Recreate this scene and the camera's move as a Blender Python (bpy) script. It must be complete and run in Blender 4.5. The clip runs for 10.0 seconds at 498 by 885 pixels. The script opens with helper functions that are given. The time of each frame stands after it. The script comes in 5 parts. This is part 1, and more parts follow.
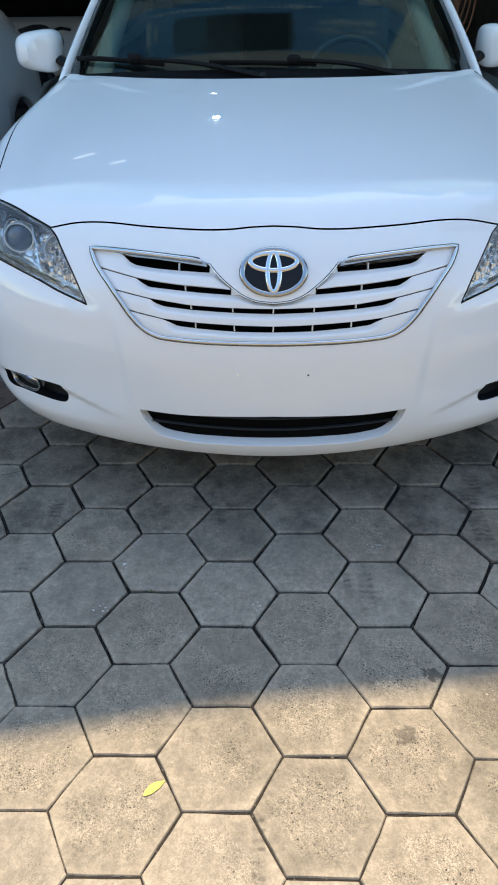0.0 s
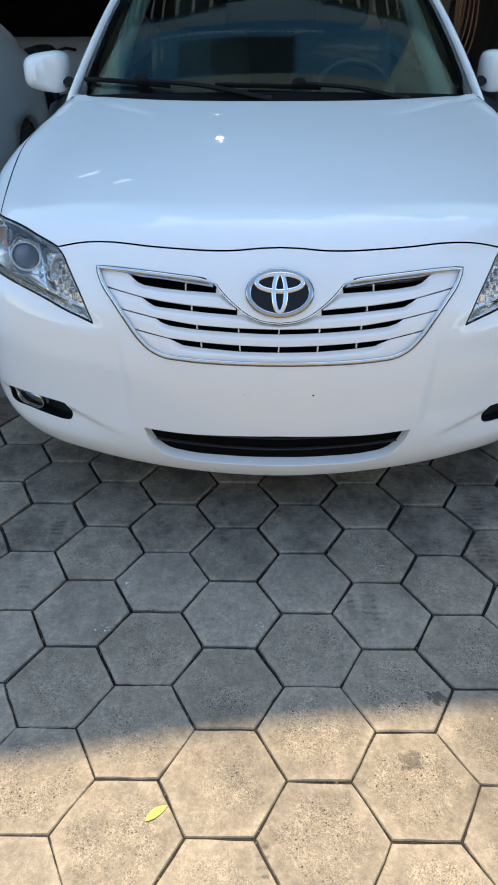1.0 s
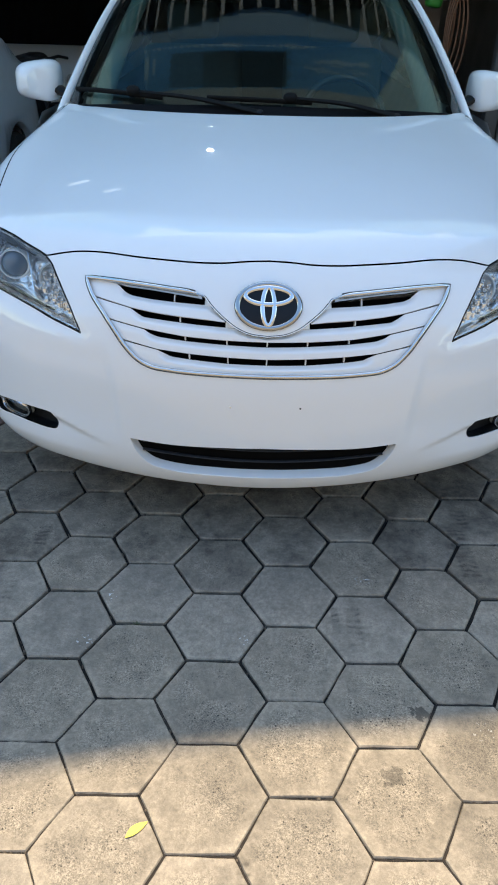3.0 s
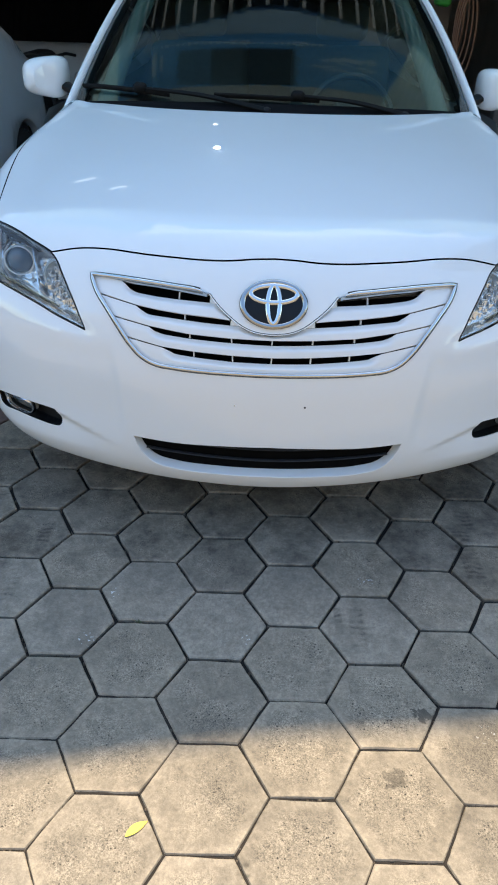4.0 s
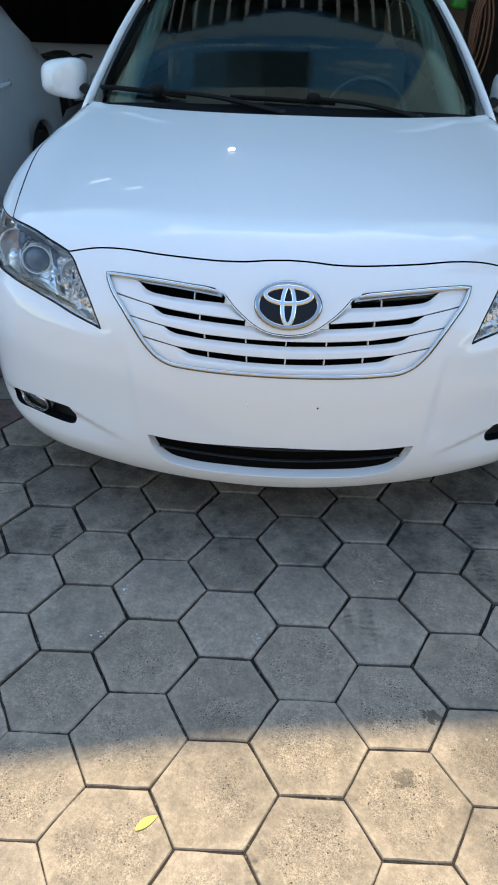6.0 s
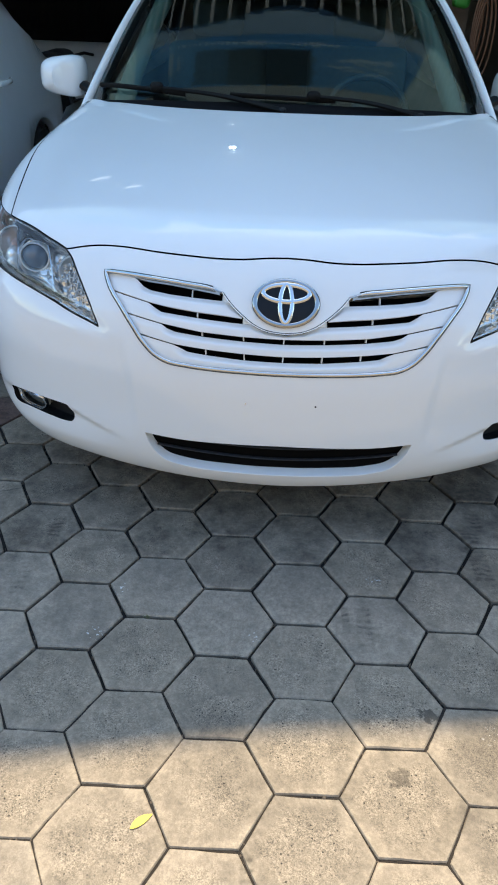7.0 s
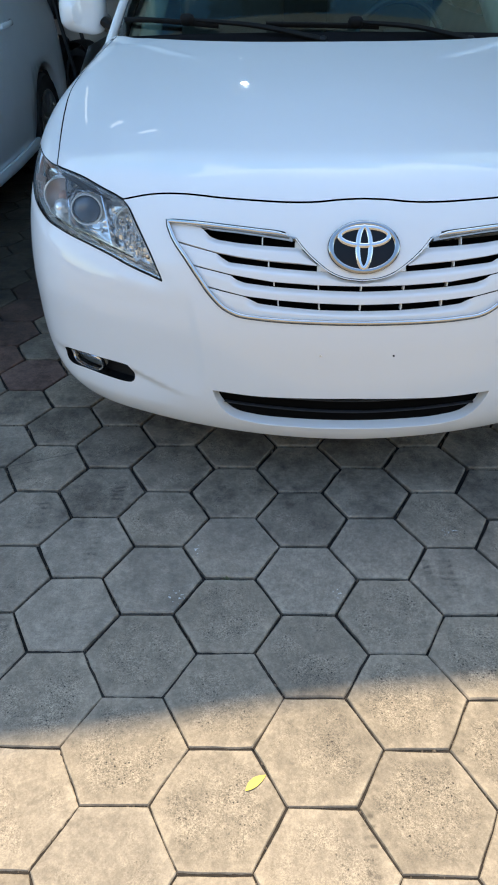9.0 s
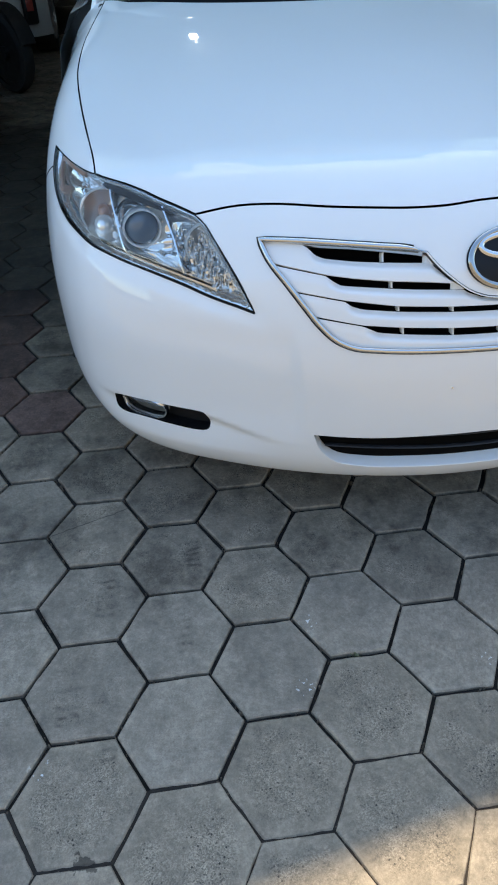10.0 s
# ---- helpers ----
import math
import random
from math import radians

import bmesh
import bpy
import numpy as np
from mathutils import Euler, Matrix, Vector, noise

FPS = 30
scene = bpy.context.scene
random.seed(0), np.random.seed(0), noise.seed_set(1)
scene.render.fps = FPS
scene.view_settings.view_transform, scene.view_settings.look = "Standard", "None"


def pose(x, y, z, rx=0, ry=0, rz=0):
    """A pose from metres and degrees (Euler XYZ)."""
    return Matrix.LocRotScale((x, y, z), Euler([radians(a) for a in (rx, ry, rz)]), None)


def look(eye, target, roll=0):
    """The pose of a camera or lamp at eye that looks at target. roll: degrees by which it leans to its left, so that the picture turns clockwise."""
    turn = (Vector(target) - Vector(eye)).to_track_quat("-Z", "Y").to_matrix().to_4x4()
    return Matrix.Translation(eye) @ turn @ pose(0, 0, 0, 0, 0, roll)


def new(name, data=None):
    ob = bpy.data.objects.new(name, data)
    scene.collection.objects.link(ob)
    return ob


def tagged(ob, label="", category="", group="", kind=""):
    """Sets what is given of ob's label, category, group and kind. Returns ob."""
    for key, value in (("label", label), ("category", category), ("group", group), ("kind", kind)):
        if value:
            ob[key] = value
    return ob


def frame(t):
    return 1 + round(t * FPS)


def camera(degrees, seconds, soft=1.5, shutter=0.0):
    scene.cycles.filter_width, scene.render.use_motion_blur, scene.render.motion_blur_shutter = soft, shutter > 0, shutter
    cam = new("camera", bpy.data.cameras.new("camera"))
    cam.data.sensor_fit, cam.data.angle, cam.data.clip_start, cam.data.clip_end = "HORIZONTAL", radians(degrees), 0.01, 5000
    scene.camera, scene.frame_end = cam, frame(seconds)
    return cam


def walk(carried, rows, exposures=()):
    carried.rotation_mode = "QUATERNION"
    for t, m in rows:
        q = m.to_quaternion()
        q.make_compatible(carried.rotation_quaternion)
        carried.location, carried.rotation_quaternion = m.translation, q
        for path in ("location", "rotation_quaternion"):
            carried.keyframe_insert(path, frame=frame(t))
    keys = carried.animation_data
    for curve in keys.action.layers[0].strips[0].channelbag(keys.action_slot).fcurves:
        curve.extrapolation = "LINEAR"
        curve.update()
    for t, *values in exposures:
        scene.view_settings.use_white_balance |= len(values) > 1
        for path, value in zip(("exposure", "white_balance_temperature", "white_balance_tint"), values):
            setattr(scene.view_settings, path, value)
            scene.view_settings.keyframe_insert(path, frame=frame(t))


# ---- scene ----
from mathutils.geometry import delaunay_2d_cdt

cam = camera(41.0, 10.0, soft=1.9)
PATH = [
    (0, (0.084, -0.95, 1.249), (0.045, 0.702, 0.121), -0.8),
    (0.5, (0.071, -0.95, 1.256), (0.031, 0.718, 0.153), -0.3),
    (1, (0.068, -0.944, 1.258), (0.035, 0.733, 0.168), -0.2),
    (1.5, (0.061, -0.93, 1.254), (0.046, 0.743, 0.158), 0.4),
    (2, (0.061, -0.933, 1.263), (0.066, 0.748, 0.18), 1.2),
    (2.5, (0.063, -0.941, 1.265), (0.076, 0.752, 0.199), 1.4),
    (4, (0.067, -0.933, 1.259), (0.063, 0.758, 0.19), 1.7),
    (4.5, (0.061, -0.935, 1.262), (0.051, 0.754, 0.191), 1.8),
    (5, (0.058, -0.942, 1.264), (0.038, 0.749, 0.196), 1.7),
    (5.5, (0.056, -0.945, 1.263), (0.028, 0.748, 0.198), 1.8),
    (7, (0.069, -0.942, 1.258), (0.032, 0.748, 0.19), 2.0),
    (7.5, (0.066, -0.947, 1.261), (0.029, 0.743, 0.193), 2.1),
    (8, (0.07, -0.94, 1.263), (0.026, 0.748, 0.191), 1.7),
    (8.5, (0.042, -0.93, 1.248), (-0.051, 0.721, 0.122), 0.0),
    (8.8, (-0.034, -0.914, 1.250), (-0.108, 0.716, 0.088), 0.1),
    (9, (-0.115, -0.896, 1.234), (-0.147, 0.712, 0.046), -0.5),
    (9.3, (-0.252, -0.852, 1.262), (-0.245, 0.75, 0.035), -2.9),
    (9.5, (-0.337, -0.804, 1.258), (-0.3, 0.775, 0.031), -3.2),
    (9.8, (-0.437, -0.665, 1.225), (-0.319, 0.905, -0.052), -1.3),
    (10, (-0.48, -0.541, 1.23), (-0.323, 0.992, -0.044), -2.0),
]
walk(cam, [(t, look(eye, target, roll)) for t, eye, target, roll in PATH], [(0, 1.70, 6650, 2), (2.5, 1.72, 6650, 2), (4, 1.73, 6560, 2), (8.5, 1.72, 6560, 2), (9.3, 1.71, 6590, 2), (10, 1.75, 6700, 2)])

# ---- daylight ----
CAR = Vector((.111, .47, 0))
SUN_UP, SUN_EAST = 64.0, 8.0
world = bpy.data.worlds.new("daylight")
scene.world = world
world.use_nodes = True
sky = world.node_tree.nodes.new("ShaderNodeTexSky")
sky.sky_type, sky.sun_disc = "NISHITA", False
sky.sun_elevation, sky.sun_rotation = radians(SUN_UP), radians(SUN_EAST)
sky.air_density, sky.dust_density, sky.ozone_density = 1.0, .6, 1.5
world.node_tree.links.new(sky.outputs[0], world.node_tree.nodes["Background"].inputs[0])
world.node_tree.nodes["Background"].inputs[1].default_value = 0.15
sun = new("sun", bpy.data.lights.new("sun", "SUN"))
sun.data.energy, sun.data.angle, sun.data.color = 2.64, radians(1.1), (1.0, .80, .570)
toward = Vector((math.sin(radians(SUN_EAST)) * math.cos(radians(SUN_UP)), math.cos(radians(SUN_EAST)) * math.cos(radians(SUN_UP)), math.sin(radians(SUN_UP))))
sun.matrix_world = look(toward * 30, (0, 0, 0))


# ---- the car's outer skin, in metres from the middle of its nose ----
PLAN_X = [0, .2, .4, .56, .68, .753, .795, .834, .870, .902, .919, .923, .918, .914]
PLAN_Y = [0, .018, .068, .132, .194, .246, .29, .355, .45, .60, .80, 1.0, 1.3, 2.4]
ZB = .48


def plan_curve():
    """Half of the car's outline from above: arc length, x, y and the outward normal."""
    px, py = [-PLAN_X[1]] + PLAN_X + [.912], [PLAN_Y[1]] + PLAN_Y + [3.6]
    xs, ys = [], []
    for i in range(1, len(px) - 2):
        d0, d1, d2 = (math.hypot(px[j + 1] - px[j], py[j + 1] - py[j]) for j in (i - 1, i, i + 1))
        for k in range(24):
            u = k / 24
            out = []
            for p in (px, py):
                m1 = d1 * ((p[i] - p[i - 1]) / d0 * d1 + (p[i + 1] - p[i]) / d1 * d0) / (d0 + d1)
                m2 = d1 * ((p[i + 1] - p[i]) / d1 * d2 + (p[i + 2] - p[i + 1]) / d2 * d1) / (d1 + d2)
                out.append((2*u**3-3*u**2+1)*p[i] + (u**3-2*u**2+u)*m1 + (-2*u**3+3*u**2)*p[i+1] + (u**3-u**2)*m2)
            xs.append(out[0]), ys.append(out[1])
    x, y = np.array(xs), np.array(ys)
    s = np.concatenate([[0], np.cumsum(np.hypot(np.diff(x), np.diff(y)))])
    tx, ty = np.gradient(x, s), np.gradient(y, s)
    for _ in range(30):
        tx[1:-1] = (tx[:-2] + 2 * tx[1:-1] + tx[2:]) / 4
        ty[1:-1] = (ty[:-2] + 2 * ty[1:-1] + ty[2:]) / 4
    tx[0], ty[0] = 1, 0
    n = np.hypot(tx, ty)
    return s, x, y, ty / n, -tx / n


PS, PX, PY, PNX, PNY = plan_curve()


def smooth(a, b, t):
    t = np.clip((t - a) / (b - a), 0, 1)
    return t * t * (3 - 2 * t)


def top(x, y):
    """Height of hood and fenders over the plan, before the edge rolls down."""
    x = np.abs(x)
    wing = .014 * np.exp(-((x - .80) / .085) ** 2) * smooth(.45, .95, y) * (1 - .7 * smooth(1.0, 1.3, y))
    valley = -.0028 * np.exp(-((x - .70 - .27 * (y - .64)) / .042) ** 2) * smooth(.30, .55, y) * (1 - smooth(.85, 1.1, y))
    return .81 + .24 * y - .058 * y * y - (.18 - .08 * y) * x * x + wing + valley + .05 * np.clip(y - .75, 0, .45) ** 2


def roll_radius(arc):
    return .25 - .12 * smooth(.45, 1.1, arc) + .09 * smooth(1.25, 1.8, arc)


def scoop(a, v):
    """The hollow that runs from the fog lamps towards the lower intake."""
    crease = np.interp(a, [.38, .44, .58, .95], [-.175, -.152, -.112, -.112])
    t = (crease - v) / (crease + .212)
    return .022 * smooth(.39, .60, a) * (1 - smooth(.76, .92, a)) * smooth(0, .36, t) * np.clip(1.02 - t, 0, 1)


def brow(a, v):
    """The fold that runs along under the headlamp."""
    low = np.interp(a, [.40, .476, .572, .688, .808, .928, 1.03, 1.2], [.36, .425, .50, .615, .70, .75, .81, 1.0])
    return .0062 * np.exp(-((low - v) * .42 / .028) ** 2) * smooth(.42, .52, a) * (1 - smooth(.85, 1.15, a))


def plate(a, v):
    """The step at the side of the proud middle of the bumper, between the grille and the lower intake."""
    edge = .385 + .05 * np.clip(v, -.15, .4)
    return .0055 * smooth(-.016, .016, a - edge) * (1 - smooth(.50, .80, a)) * smooth(-.17, -.08, v) * (1 - smooth(.20, .42, v))


def skin(s, v):
    """Point of the car's nose: s along the outline from the middle, v up the section (angle; below 0 it goes under the bulge)."""
    s, v = np.asarray(s, float), np.asarray(v, float)
    a, sign = np.abs(s), np.where(s < 0, -1., 1.)
    bx, by, nx, ny = (np.interp(a, PS, f) for f in (PX, PY, PNX, PNY))
    r = roll_radius(a)
    q = np.clip(v, 0, math.pi / 2)
    d = np.where(v >= 0, r * (1 - np.cos(q) ** .87) + np.maximum(v - math.pi / 2, 0) * .3 + brow(a, v) + plate(a, v), .055 * (np.minimum(v, 0) / -.29) ** 5.0 + .018 * smooth(.62, 1.0, a) * (np.minimum(v, 0) / -.29) ** 3 + scoop(a, v) + plate(a, v))
    x, y = bx - d * nx, by - d * ny
    z = np.where(v >= 0, ZB + (top(x, y) - ZB) * np.sin(q), ZB + v)
    return np.stack([sign * x, y, z], -1)


# ---- materials ----
def material(name, color, rough=.5, metal=0.0, coat=0.0, spec=.5, noise_scale=0.0, spread=0.0, bump=0.0, bump_scale=0.0, rough_spread=0.0):
    """A principled material; spread varies its colour and roughness with noise in metres, bump gives relief."""
    m = bpy.data.materials.new(name)
    m.use_nodes = True
    n, l = m.node_tree.nodes, m.node_tree.links
    p = n["Principled BSDF"]
    p.inputs["Base Color"].default_value = (*color, 1)
    p.inputs["Roughness"].default_value, p.inputs["Metallic"].default_value = rough, metal
    p.inputs["Coat Weight"].default_value, p.inputs["Coat Roughness"].default_value = coat, .03
    p.inputs["Specular IOR Level"].default_value = spec
    co = n.new("ShaderNodeTexCoord")
    if noise_scale:
        t = n.new("ShaderNodeTexNoise")
        t.inputs["Scale"].default_value, t.inputs["Detail"].default_value = noise_scale, 6
        l.new(co.outputs["Object"], t.inputs["Vector"])
        if spread:
            mix = n.new("ShaderNodeMix")
            mix.data_type = "RGBA"
            mix.inputs["A"].default_value = (*[c * (1 - spread) for c in color], 1)
            mix.inputs["B"].default_value = (*[min(c * (1 + spread), 1) for c in color], 1)
            l.new(t.outputs["Fac"], mix.inputs["Factor"])
            l.new(mix.outputs["Result"], p.inputs["Base Color"])
        if rough_spread:
            r = n.new("ShaderNodeMapRange")
            r.inputs["From Min"].default_value, r.inputs["From Max"].default_value = .3, .7
            r.inputs["To Min"].default_value, r.inputs["To Max"].default_value = rough - rough_spread, rough + rough_spread
            l.new(t.outputs["Fac"], r.inputs["Value"])
            l.new(r.outputs["Result"], p.inputs["Roughness"])
    if bump:
        t2, b = n.new("ShaderNodeTexNoise"), n.new("ShaderNodeBump")
        t2.inputs["Scale"].default_value, t2.inputs["Detail"].default_value = bump_scale, 4
        b.inputs["Strength"].default_value, b.inputs["Distance"].default_value = bump, .002
        l.new(co.outputs["Object"], t2.inputs["Vector"])
        l.new(t2.outputs["Fac"], b.inputs["Height"])
        l.new(b.outputs["Normal"], p.inputs["Normal"])
    return m


def glass_material(name, tint, ior=1.5, gloss=.02):
    """Thin clear sheet: what is behind it shows through, and it mirrors by Fresnel's law."""
    m = bpy.data.materials.new(name)
    m.use_nodes = True
    n, l = m.node_tree.nodes, m.node_tree.links
    n.remove(n["Principled BSDF"])
    clear, shine, mix, fr = (n.new("ShaderNode" + k) for k in ("BsdfTransparent", "BsdfGlossy", "MixShader", "Fresnel"))
    clear.inputs["Color"].default_value = (*tint, 1)
    shine.inputs["Roughness"].default_value = gloss
    fr.inputs["IOR"].default_value = ior
    l.new(fr.outputs[0], mix.inputs[0])
    l.new(clear.outputs[0], mix.inputs[1])
    l.new(shine.outputs[0], mix.inputs[2])
    l.new(mix.outputs[0], n["Material Output"].inputs["Surface"])
    return m


PAINT = material("white_car_paint", (.745, .745, .74), rough=.5, coat=.9, spec=.06, noise_scale=6, spread=.02, rough_spread=.03)
PAINT.node_tree.nodes["Principled BSDF"].inputs["Coat Roughness"].default_value = .012
PAINT.node_tree.nodes["Principled BSDF"].inputs["Coat IOR"].default_value = 1.62
SILVER = material("silver_car_paint", (.82, .89, .95), rough=.35, metal=.1, coat=1.0, noise_scale=5, spread=.06)
CHROME = material("chrome", (.60, .59, .57), rough=.06, metal=1, noise_scale=30, rough_spread=.03)
SATIN = material("satin_chrome", (.75, .76, .78), rough=.16, metal=1, noise_scale=40, rough_spread=.05)
VOID = material("matt_black_void", (.003, .003, .003), rough=.9, spec=.05, noise_scale=40, spread=.3)
RINGCHROME = material("dark_ring_chrome", (.38, .38, .38), rough=.10, metal=1.0, noise_scale=40, rough_spread=.04)
BADGE = material("badge_chrome", (.66, .66, .66), rough=.13, metal=1.0, noise_scale=40, rough_spread=.04)
BLACK = material("black_plastic", (.009, .009, .010), rough=.42, spec=.25, noise_scale=60, spread=.3, rough_spread=.08)
MATT = material("matt_black_plastic", (.005, .005, .006), rough=.75, spec=.10, noise_scale=60, spread=.3)
SLATS = material("dark_grey_plastic", (.022, .023, .026), rough=.35, spec=.4, noise_scale=60, spread=.3)
RUBBER = material("black_rubber", (.007, .007, .007), rough=.7, spec=.15, noise_scale=80, spread=.3, bump=.3, bump_scale=300)
TYRE = material("tyre_rubber", (.022, .022, .023), rough=.8, noise_scale=30, spread=.35, bump=.4, bump_scale=160)
ALLOY = material("alloy_wheel", (.55, .56, .57), rough=.3, metal=.9, noise_scale=25, spread=.12)
CABIN = material("beige_cabin_plastic", (.30, .285, .24), rough=.7, noise_scale=30, spread=.1, bump=.3, bump_scale=400)
DASH = material("grey_dashboard", (.10, .10, .10), rough=.6, noise_scale=40, spread=.15, bump=.3, bump_scale=500)
CLOTH = material("seat_cloth", (.13, .128, .12), rough=.9, noise_scale=50, spread=.15, bump=.5, bump_scale=900)
GLASS = glass_material("windscreen_glass", (.50, .62, .58), 1.52, .0)
DARKGLASS = material("dark_tinted_glass", (.004, .004, .005), rough=.04, coat=.3, noise_scale=8, rough_spread=.01)
LENS = glass_material("clear_lens", (.93, .94, .94), 1.45, .01)
RINGS = material("bright_lamp_ring", (.92, .92, .91), rough=.3, metal=.12, noise_scale=40, rough_spread=.05)
LAMPGLASS = material("projector_glass", (.13, .16, .20), rough=.07, coat=1, noise_scale=20, spread=.2)
AMBER = material("amber_bulb", (.50, .30, .22), rough=.3, noise_scale=40, spread=.1)
RED = material("red_reflector", (.30, .06, .05), rough=.25, noise_scale=60, spread=.2)
REFLECTOR = material("lamp_reflector", (.95, .94, .92), rough=.09, metal=.62, noise_scale=60, bump=.2, bump_scale=50)
FOGSILVER = material("dull_lamp_silver", (.30, .30, .29), rough=.25, metal=.5, noise_scale=60, spread=.3, bump=.4, bump_scale=80)
MIRRORED = material("lamp_mirror_facet", (.96, .95, .93), rough=.05, metal=.95, noise_scale=60, rough_spread=.03)
BEZEL = material("grey_lamp_bezel", (.95, .95, .93), rough=.10, metal=.80, noise_scale=30, spread=.04, bump=.12, bump_scale=38)
LAMPDARK = material("brown_black_lamp_strip", (.055, .048, .042), rough=.5, spec=.2, noise_scale=50, spread=.5)
BADGEFACE = material("badge_black", (.008, .010, .014), rough=.3, spec=.2, noise_scale=20, spread=.2)
WHITEVAN = material("white_van_paint", (.50, .50, .49), rough=.3, coat=.8, noise_scale=4, spread=.05)
STEEL = material("painted_steel", (.30, .31, .32), rough=.5, metal=.1, noise_scale=3, spread=.18, bump=.2, bump_scale=40)
WALL = material("sooty_plaster", (.16, .15, .14), rough=.9, noise_scale=2.2, spread=.45, bump=.6, bump_scale=60)
ROOFING = material("rusty_roof_sheet", (.20, .22, .24), rough=.6, metal=.3, noise_scale=1.5, spread=.4)
RAFTER = material("whitewashed_rafter", (.62, .60, .56), rough=.8, noise_scale=8, spread=.2)
HOSE = material("orange_rubber_hose", (.22, .10, .055), rough=.55, noise_scale=20, spread=.15)
GREEN = material("green_plastic", (.05, .28, .04), rough=.5, noise_scale=20, spread=.2)
LEAF = material("yellow_leaf", (.75, .60, .06), rough=.6, noise_scale=120, spread=.15)


def cloth_material(name, color, through_part, scale=3.0):
    """Thin sheeting that scatters light and lets some of it through."""
    m = bpy.data.materials.new(name)
    m.use_nodes = True
    n, l = m.node_tree.nodes, m.node_tree.links
    n.remove(n["Principled BSDF"])
    front, behind, mix, t, ramp = (n.new("ShaderNode" + k) for k in ("BsdfDiffuse", "BsdfTranslucent", "MixShader", "TexNoise", "Mix"))
    ramp.data_type = "RGBA"
    co = n.new("ShaderNodeTexCoord")
    t.inputs["Scale"].default_value, t.inputs["Detail"].default_value = scale, 6
    ramp.inputs["A"].default_value = (*[c * .82 for c in color], 1)
    ramp.inputs["B"].default_value = (*[min(c * 1.12, 1) for c in color], 1)
    l.new(co.outputs["Object"], t.inputs["Vector"])
    l.new(t.outputs["Fac"], ramp.inputs["Factor"])
    for b in (front, behind):
        l.new(ramp.outputs["Result"], b.inputs["Color"])
    mix.inputs[0].default_value = through_part
    l.new(front.outputs[0], mix.inputs[1])
    l.new(behind.outputs[0], mix.inputs[2])
    l.new(mix.outputs[0], n["Material Output"].inputs["Surface"])
    return m


TARP = cloth_material("blue_vinyl_banner", (.048, .165, .32), .6)
GREYTARP = cloth_material("grey_vinyl_sheet", (.15, .25, .33), .5)
PRINT = cloth_material("white_print", (.30, .45, .54), .5)
SKYSTRIP = cloth_material("milky_fibreglass", (.18, .20, .20), .6)
DARKPRINT = cloth_material("dark_print", (.022, .038, .050), .4)
MIDPRINT = cloth_material("dusky_print", (.034, .085, .14), .5)
PALEPRINT = cloth_material("pale_print", (.20, .33, .42), .55)
GREENSHEET = cloth_material("green_fibreglass", (.27, .45, .45), .5)
GREENRIB = cloth_material("green_fibreglass_rib", (.42, .58, .57), .5)
CYANFILL = cloth_material("sky_blue_fill_sheet", (.046, .345, .68), .61)
TANFILL = cloth_material("tan_fill_sheet", (.25, .30, .28), .5)
WHITEFILM = cloth_material("white_band_sheet", (.74, .87, .94), .86)
ROOFBOARD = material("dark_roof_board", (.018, .020, .022), rough=.8, noise_scale=6, spread=.4)
BROWN = material("brown_board", (.16, .11, .08), rough=.8, noise_scale=6, spread=.4)
DUST = material("black_bike_paint", (.008, .008, .009), rough=.6, noise_scale=20, spread=.3, rough_spread=.1)
LAMPLIGHT = material("lit_lamp_tube", (.9, .9, .9), rough=.4)
LAMPLIGHT.node_tree.nodes["Principled BSDF"].inputs["Emission Color"].default_value = (1, .98, .94, 1)
LAMPLIGHT.node_tree.nodes["Principled BSDF"].inputs["Emission Strength"].default_value = 40

# glow standing in for daylight through a gap in the roof
GAPGLOW = material("roof_gap_glow", (.8, .8, .8), rough=.4)
GAPGLOW.node_tree.nodes["Principled BSDF"].inputs["Emission Color"].default_value = (1, .99, .96, 1)
GAPGLOW.node_tree.nodes["Principled BSDF"].inputs["Emission Strength"].default_value = .4

# ---- mesh tools ----
def mesh_object(name, verts, faces, mat, parent=None, label="", smooth_faces=True, normals=None):
    me = bpy.data.meshes.new(name)
    me.from_pydata([tuple(map(float, v)) for v in verts], [], [tuple(map(int, f)) for f in faces])
    me.materials.append(mat)
    me.polygons.foreach_set("use_smooth", [smooth_faces] * len(me.polygons))
    me.update()
    if normals is not None:
        me.normals_split_custom_set_from_vertices([tuple(map(float, n)) for n in normals])
    ob = new(name, me)
    if parent:
        ob.parent = parent
    if label:
        ob["label"] = label
    return ob


def part(name, bm, mat, parent, label="", smooth_faces=True, sharp=40):
    """Links a bmesh as one mesh object under a thing or a part."""
    bmesh.ops.recalc_face_normals(bm, faces=bm.faces)
    me = bpy.data.meshes.new(name)
    bm.to_mesh(me)
    bm.free()
    me.materials.append(mat)
    me.polygons.foreach_set("use_smooth", [smooth_faces] * len(me.polygons))
    if smooth_faces:
        me.set_sharp_from_angle(angle=radians(sharp))
    ob = new(name, me)
    if parent:
        ob.parent = parent
    if label:
        ob["label"] = label
    return ob


def thing(name, label, category, at=(0, 0, 0), turn=0, group="", kind=""):
    ob = new(name)
    ob.matrix_world = pose(*at, 0, 0, turn)
    return tagged(ob, label, category, group, kind)


